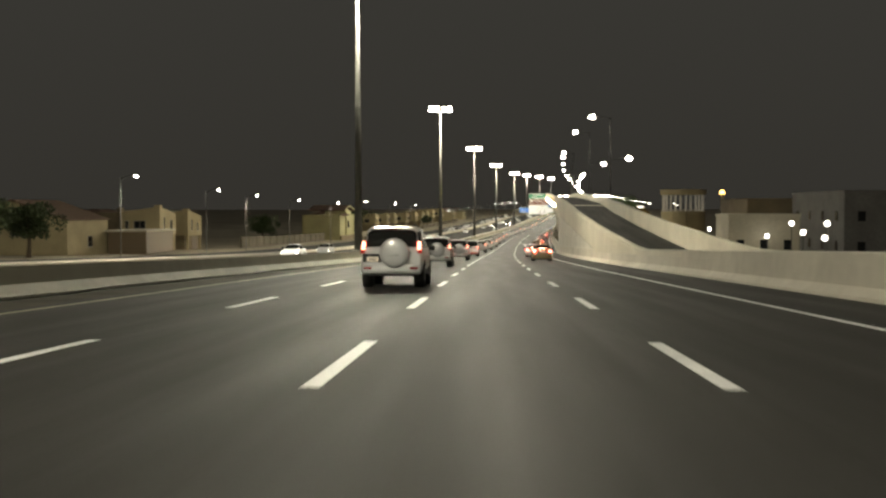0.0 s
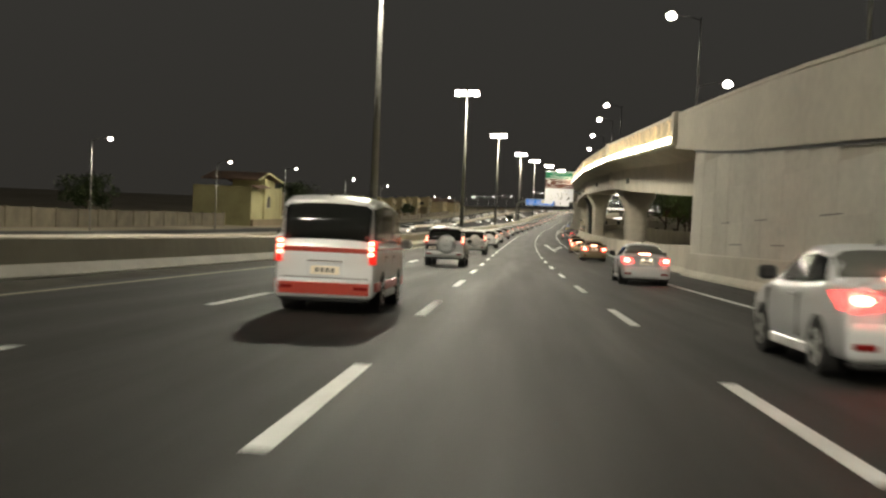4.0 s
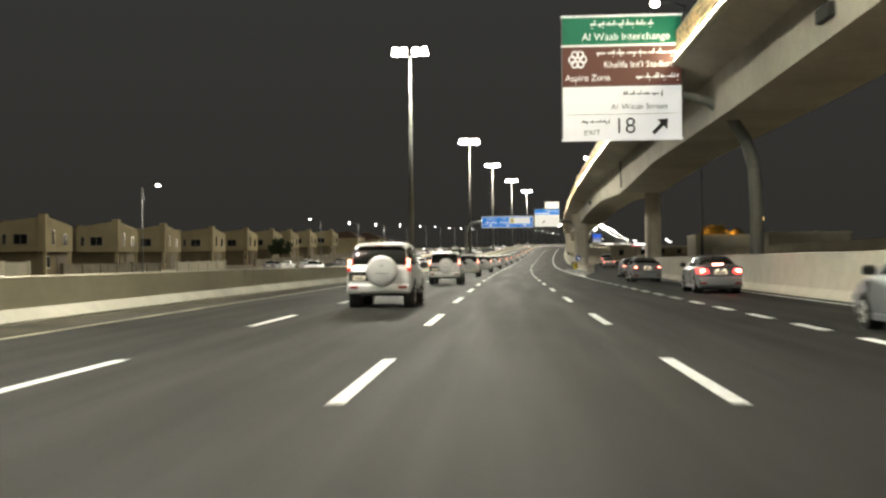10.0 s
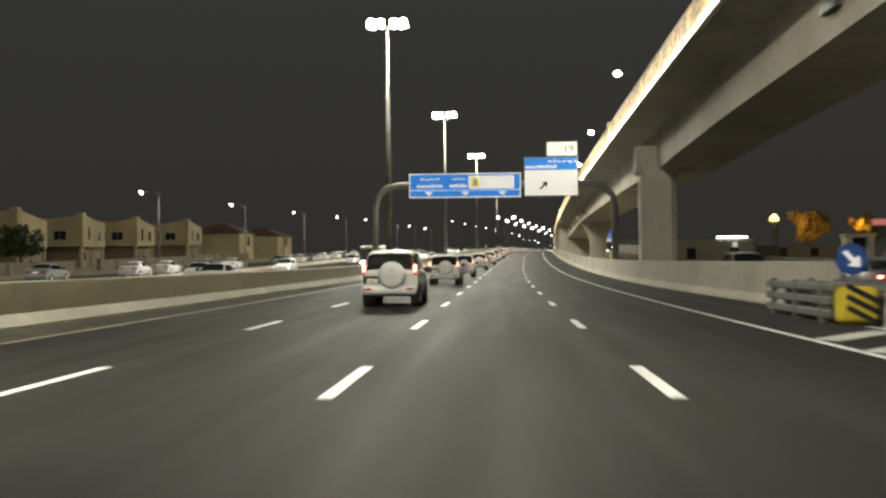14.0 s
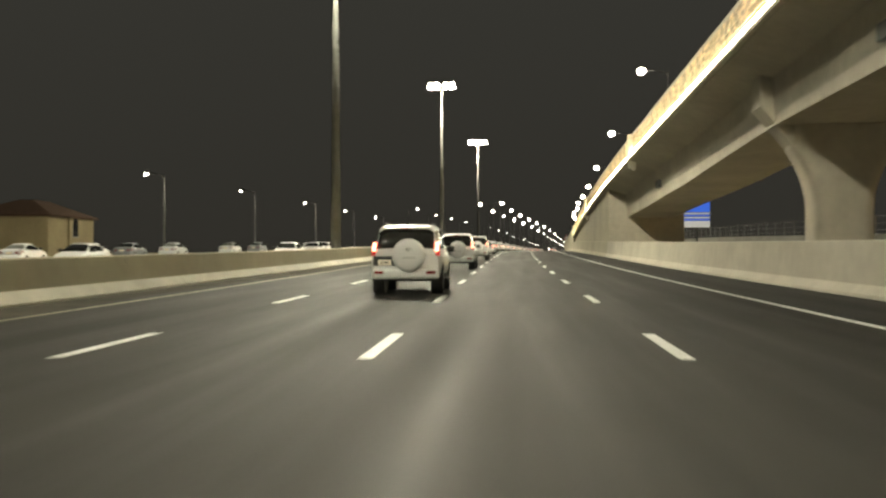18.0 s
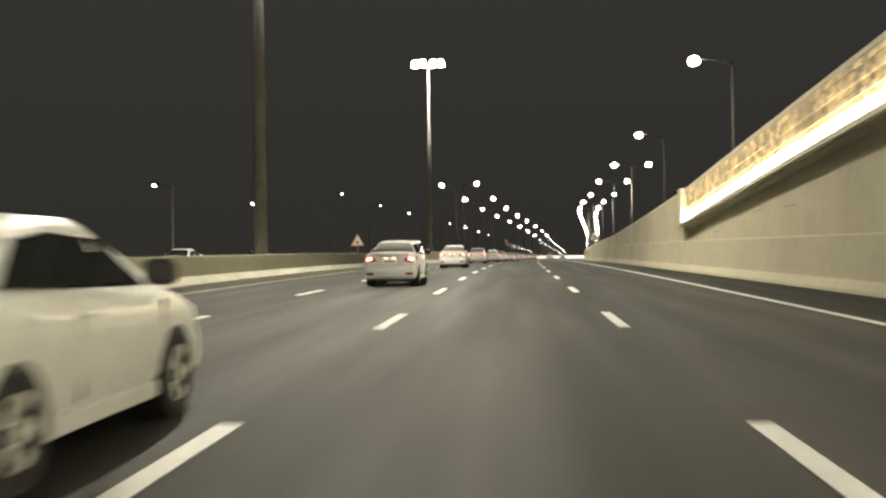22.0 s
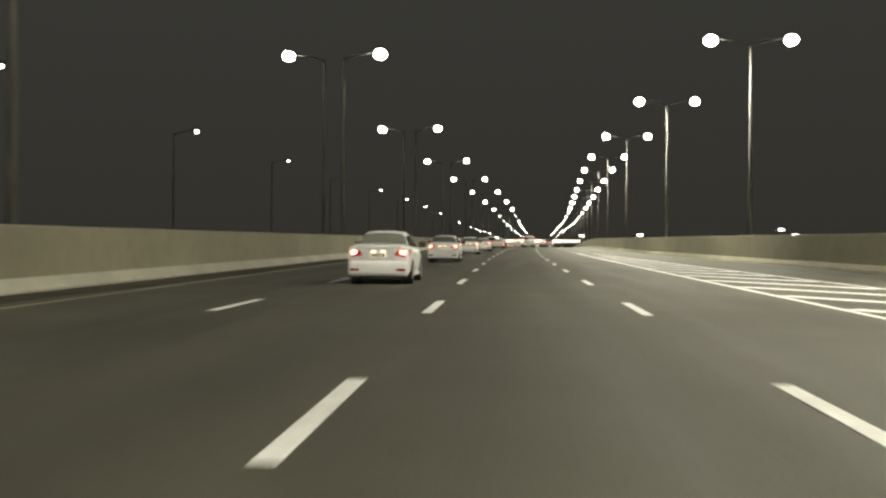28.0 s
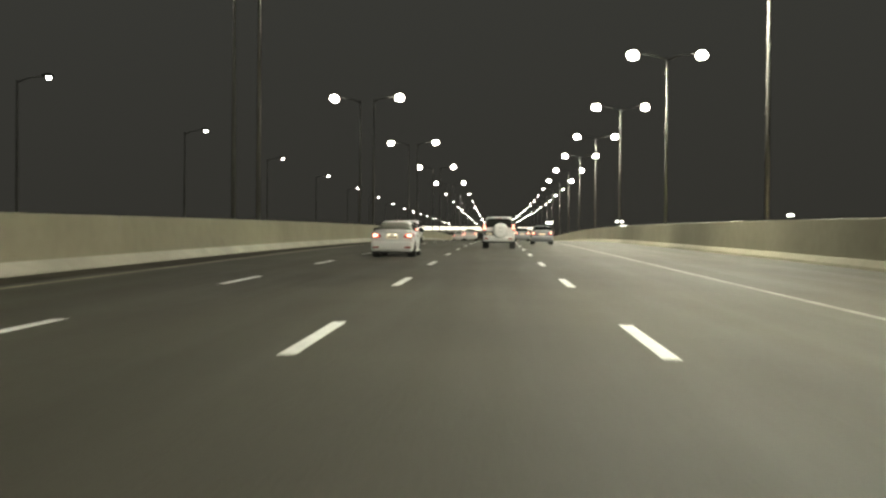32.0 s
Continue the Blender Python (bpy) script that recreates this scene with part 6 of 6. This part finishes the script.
for s, d, h in ((1500, 27, 10.4), (1473, 61, 10.7), (1450, 140, 14.0), (1480, 64, 8.5), (1330, 120, 9.0)):
    e = thing("floodlight_pole", spot(s, d), "far pole with a lit floodlight cluster", "floodlight", "far floodlight poles")
    bm = bmesh.new()
    tube(bm, [(0, 0, -3), (0, 0, h)], 0.2, 8)
    part("pole", bm, STEEL, e)
    bm = bmesh.new()
    for x in (-1.2, 0, 1.2):
        box(bm, x - 0.5, x + 0.5, -0.2, 0.2, h, h + 0.9, 0.05)
    part("lamps", bm, GLOW_WHITE, e)


BUS_PAINT = car_paint("green_bus_paint", (0.07, 0.08, 0.06), 0.0)
# bus across the median
def bus(m):
    e = thing("bus", m, "dark green city bus with lit roof line on opposite road", "bus")
    bm = bmesh.new()
    box(bm, -1.25, 1.25, 0, 11.0, 0.35, 2.75, 0.2)
    part("body", bm, BUS_PAINT, e)
    for x in (-1, 1):
        for k in range(6):
            bm = bmesh.new()
            box(bm, x * 1.25 - 0.02, x * 1.25 + 0.02, 0.6 + 1.7 * k, 2.1 + 1.7 * k, 1.3, 2.3, 0.03)
            part("window", bm, GLASS_DARK, e)
        # pale roof line put in as an added glowing strip, not a lamp
        bm = bmesh.new()
        box(bm, x * 1.1 - 0.05, x * 1.1 + 0.05, 0.3, 10.7, 2.73, 2.8)
        part("roof_glow", bm, glow("roof_glow", (1.0, 0.95, 0.8), 1.2), e)
        for y in (2.2, 8.6):
            bm = bmesh.new()
            tube(bm, [(x * 1.0, y, 0.48), (x * 1.28, y, 0.48)], 0.48, 16)
            part("wheel", bm, RUBBER, e)
        bm = bmesh.new()
        box(bm, x * 0.9 - 0.15, x * 0.9 + 0.15, 10.98, 11.04, 0.7, 0.95, 0.02)
        part("headlight", bm, HEAD_ON, e)
    bm = bmesh.new()
    box(bm, -1.1, 1.1, 10.98, 11.03, 1.2, 2.4, 0.04)
    part("windscreen", bm, GLASS_DARK, e)


bus(at_road(553, -17.0, 180))


# guessed far overpass, added to carry a distant white band of light
over = thing("overpass", spot(1430, 0.0), "guessed far concrete overpass with a white light band across it", "overpass", "", "structure")
bm = bmesh.new()
box(bm, -38, 24, 0, 9, 4.9, 6.2, 0.05)
part("deck", bm, CONCRETE, over)
bm = bmesh.new()
box(bm, -37, 23, -0.2, -0.02, 6.2, 7.5, 0.03)
part("light_band", bm, glow("far_band_light", (1.0, 0.95, 0.82), 2.2), over, "glowing white band")
for x in (-30, -12, 13):
    bm = bmesh.new()
    box(bm, x - 0.9, x + 0.9, 3, 6, -0.5, 4.95, 0.05)
    part("pier", bm, CONCRETE, over)

# ---- lit lattice of the parapet, bay by bay ----
POSTS = (174, 222, 276, 330, 385, 440, 495, 550, 607, 660, 699)


def boxes_along(name, spans, z0, z1, out, material, label):
    """Small upright blocks on the parapet's face, one mesh a bay; spans: (start, end) along the road."""
    verts, faces = [], []
    for sa, sb in spans:
        i = len(verts)
        for s in (sa, sb):
            for d, z in ((FRONT + 0.112, z0), (FRONT + 0.112 - out, z0), (FRONT + 0.112 - out, z1), (FRONT + 0.112, z1)):
                verts.append(tuple(P(s, d, RIM(s) + z)))
        faces += [(i + 1, i + 2, i + 6, i + 5), (i, i + 1, i + 5, i + 4), (i + 2, i + 3, i + 7, i + 6), (i, i + 3, i + 2, i + 1), (i + 4, i + 5, i + 6, i + 7)]
    me = bpy.data.meshes.new(name)
    me.from_pydata(verts, [], faces)
    me.materials.append(material)
    ob = new(name, me)
    ob.parent = viaduct
    tagged(ob, label, "", "", "stuff")


rng = random.Random(7)


def stones(s0, s1, low, high, gap):
    """Broken lengths of stones in one course."""
    out, s = [], s0
    while s < s1 - high:
        w = rng.uniform(low, high)
        out.append((s, s + w))
        s += w + gap
    return out


STONE = mat("lattice_stone", (0.68, 0.54, 0.33), 0.65, grain=(0.12, 0.25), stain=(0.7, 0.3))
_nt = STONE.node_tree
_isl, _ramp2, _mul2 = _nt.nodes.new("ShaderNodeNewGeometry"), _nt.nodes.new("ShaderNodeMapRange"), _nt.nodes.new("ShaderNodeVectorMath")
_mul2.operation = "SCALE"
_ramp2.inputs[3].default_value, _ramp2.inputs[4].default_value = 0.6, 1.35
_src = _nt.nodes["Principled BSDF"].inputs["Base Color"].links[0].from_socket
_nt.links.new(_isl.outputs["Random Per Island"], _ramp2.inputs[0])
_nt.links.new(_src, _mul2.inputs[0])
_nt.links.new(_ramp2.outputs[0], _mul2.inputs["Scale"])
_nt.links.new(_mul2.outputs[0], _nt.nodes["Principled BSDF"].inputs["Base Color"])
for a, b in zip(POSTS, POSTS[1:]):
    for k in range(6):
        z0 = -1.18 + 0.17 * k
        boxes_along("stone_course", stones(a + 0.6, b - 0.6, 0.22, 0.55, 0.06), z0, z0 + 0.145, (0.06, 0.085)[k % 2] + 0.008 * k, STONE, "golden stones lit from below")

# ---- precast panels of the first ramp wall ----
ramp_wall = thing("ramp_wall", Matrix(), "tall pale retaining wall of precast concrete panels", "wall", "", "structure")
_panel = {}
for i in range(39):
    s = 54 + 3.0 * i
    for j in range(5):
        z0 = 0.95 + 1.5 * j
        ztop = min(z0 + 1.48, FOOT(s + 1.0) - 0.08)
        if ztop - z0 < 0.35 or s + 3 > 169:
            continue
        key = round(ztop - z0, 1)
        if key not in _panel:
            bm = bmesh.new()
            box(bm, -0.05, 0.03, 0.012, 2.988, 0, key, 0.012)
            _panel[key] = mesh_of(bm, "panel", PANEL_CONC)
        ob = new("panel", _panel[key])
        ob.parent = ramp_wall
        ob.matrix_basis = spot(s, FRONT + 0.17, z0, tilt=True)
# dark strip stands in for the shadow line under the parapet
sweep("coping_shade", 98.1, 168, lambda s: [(FRONT + 0.1, FOOT(s) - 0.12), (FRONT + 0.1, FOOT(s) + 0.02), (FRONT + 0.16, FOOT(s) + 0.02), (FRONT + 0.16, FOOT(s) - 0.12)], DARK_STEEL, ramp_wall)

# open joints of the second ramp's wall, in broken courses
rng = random.Random(11)
for z in (1.75, 2.35, 3.0, 3.7, 4.4):
    s = 634.0
    while s < 694:
        w = rng.uniform(0.8, 3.2)
        if z < RIM(s + w) - 2.2 and rng.random() < 0.4:
            bm = bmesh.new()
            box(bm, -0.008, 0.02, 0, w, -0.018, 0.018, 0.0)
            part("joint", bm, CONCRETE_GREY, viaduct).matrix_basis = spot(s, FRONT + 0.28, z, tilt=True)
        s += w + rng.uniform(1.0, 4.0)
for z in (1.6, 2.5):
    for s in (120, 127.5, 133, 141, 149.5, 156):
        bm = bmesh.new()
        box(bm, -0.062, -0.045, 0, rng.uniform(1.2, 2.6), -0.015, 0.015, 0.0)
        part("joint", bm, DARK_STEEL, ramp_wall).matrix_basis = spot(s + (2.5 if z > 2 else 0), FRONT + 0.17, z, tilt=True)

# ---- paint in the gores, lane arrow, joint ----


def strip(name, a, b, w, material=None):
    """A painted bar on the road from (s, d) to (s, d)."""
    bm = bmesh.new()
    pa, pb = P(*a, 0.005), P(*b, 0.005)
    way = (pb - pa).normalized()
    side = Vector((way.y, -way.x, 0)).normalized() * w / 2
    n = max(1, int((pb - pa).length / 4))
    row = []
    for k in range(n + 1):
        q = k / n
        c = P(a[0] + (b[0] - a[0]) * q, a[1] + (b[1] - a[1]) * q, 0.005)
        row.append((bm.verts.new(c - side), bm.verts.new(c + side)))
    for u, v in zip(row, row[1:]):
        bm.faces.new((u[0], u[1], v[1], v[0]))
    bmesh.ops.recalc_face_normals(bm, faces=bm.faces)
    if sum(f.normal.z for f in bm.faces) < 0:
        bmesh.ops.reverse_faces(bm, faces=bm.faces)
    return part(name, bm, material or WHITE_PAINT, road)


MERGE_EDGE = table((800, 10.6), (832, 9.6), (892, 7.7), (950, 5.9))
for k in range(19):
    s = 813 + 4.75 * k
    if MERGE_EDGE(s) - 5.8 > 0.6 and s < 900:
        strip("chevron_bar", (s, 5.75), (s - 1.6 * (MERGE_EDGE(s) - 5.7), MERGE_EDGE(s - 4)), 0.6)
sweep("merge_line", 806, 915, lambda s: [(MERGE_EDGE(s), 0.004), (MERGE_EDGE(s) + 0.17, 0.004)], WHITE_PAINT, road, closed=False)
EXIT_LEFT = table((371, 5.72), (386, 6.3), (391, 7.0), (405, 8.4), (418, 8.25), (434, 8.0))
sweep("gore_tip", 371, 388, lambda s: [(5.5, 0.005), (EXIT_LEFT(s) - 0.03, 0.005)], WHITE_PAINT, road, closed=False, step=3.0)
for k in range(16):
    s = 389.5 + 2.7 * k
    strip("chevron_bar", (s, 5.75), (s + 2.6, EXIT_LEFT(s + 2.6) - 0.2), 0.62, GORE_PAINT)
sweep("exit_gore_line", 388, 434, lambda s: [(EXIT_LEFT(s) - 0.2, 0.006), (EXIT_LEFT(s) - 0.03, 0.006)], WHITE_PAINT, road, closed=False)
for k in range(38):
    s = 218 + 4.0 * k
    lay(BLOCK_DASH, s, 5.5 if s > 262 else 5.75, "block_dash")
sweep("exit_edge_line", 170, 400, lambda s: [(RIGHT_WALL(s) - 0.75, 0.005), (RIGHT_WALL(s) - 0.58, 0.005)], WHITE_PAINT, road, closed=False)
# lane arrow ahead of the exit
strip("lane_arrow", (222.6, 3.71), (252, 3.3), 0.22)
strip("lane_arrow_branch", (228.7, 3.6), (244, 4.75), 0.22)
bm = bmesh.new()
v = [bm.verts.new(P(s, d, 0.006)) for s, d in ((251.5, 2.85), (251.5, 3.75), (259, 3.15))]
bm.faces.new(v)
bm.normal_update()
if bm.faces[:][0].normal.z < 0:
    bmesh.ops.reverse_faces(bm, faces=bm.faces[:])
part("lane_arrow_head", bm, WHITE_PAINT, road)
bm = bmesh.new()
v = [bm.verts.new(P(s, d, 0.006)) for s, d in ((242.5, 5.05), (245.0, 4.35), (250.0, 5.15))]
bm.faces.new(v)
bm.normal_update()
if bm.faces[:][0].normal.z < 0:
    bmesh.ops.reverse_faces(bm, faces=bm.faces[:])
part("lane_arrow_head", bm, WHITE_PAINT, road)
strip("expansion_joint", (804.5, -10.9), (804.5, 8.2), 0.28, mat("joint_steel", (0.45, 0.44, 0.4), 0.5, 0.3, grain=(0.3, 0.15)))

# ---- flexible posts and crash cushion at the exit nose ----
POST_WHITE = mat("post_plastic", (0.6, 0.57, 0.5), 0.6)
BAND_RED = mat("faded_red_band", (0.42, 0.22, 0.17), 0.5)
for k in range(40):
    s = 388.5 + 1.15 * k
    e = thing("marker_post", spot(s, EXIT_LEFT(s) + 0.05), "slim pale plastic marker post with red bands", "marker post", "marker posts along the exit nose")
    bm = bmesh.new()
    tube(bm, [(0, 0, 0), (0, 0, 0.04), (0, 0, 0.06), (0, 0, 0.76), (0, 0, 0.79)], [0.09, 0.09, 0.04, 0.036, 0.018], 8)
    part("post", bm, POST_WHITE, e)
    for z in (0.62,):
        bm = bmesh.new()
        tube(bm, [(0, 0, z), (0, 0, z + 0.08)], 0.043, 8)
        part("band", bm, BAND_RED, e)
cush = thing("crash_cushion", spot(434.7, 7.95), "crash cushion with black and yellow chevron face", "crash cushion")
YEL = mat("yellow_plastic", (0.66, 0.5, 0.04), 0.5)
bm = bmesh.new()
box(bm, -0.45, 0.45, 0.0, 0.5, 0.0, 0.84, 0.16, segs=3)
part("nose", bm, YEL, cush)
for k in range(3):
    bm = bmesh.new()
    box(bm, -0.4, 0.4, -0.012, 0.0, 0.1, 0.22, 0, pose(0, 0, 0.06 + 0.24 * k, 0, 28, 0))
    part("stripe", bm, SIGN_BLACK, cush)
for k in range(5):
    bm = bmesh.new()
    box(bm, -0.4, 0.4, 0.6 + 1.0 * k, 0.75 + 1.0 * k, 0.0, 0.9, 0.03)
    part("diaphragm", bm, STEEL, cush)
for x in (-0.5, 0.5):
    for z in (0.2, 0.5, 0.8):
        bm = bmesh.new()
        box(bm, x - 0.04, x + 0.04, 0.4, 6.2, z - 0.1, z + 0.1, 0.035)
        part("guard_beam", bm, STEEL, cush)
    for k in range(3):
        bm = bmesh.new()
        box(bm, x - 0.07, x + 0.07, 1.0 + 2.2 * k, 1.15 + 2.2 * k, -0.1, 0.95)
        part("guard_post", bm, STEEL, cush)
# drain openings along the median barrier's top, and joints
for s in steps(-40, 960, 25.0):
    bm = bmesh.new()
    box(bm, -0.35, 0.004, -0.012, 0.012, 0.28, LEFT_TOP(s) - 0.01, 0, spot(s, LEFT_FOOT(s) - 0.25))
    ob = part("joint", bm, CONCRETE_GREY, left_barrier)
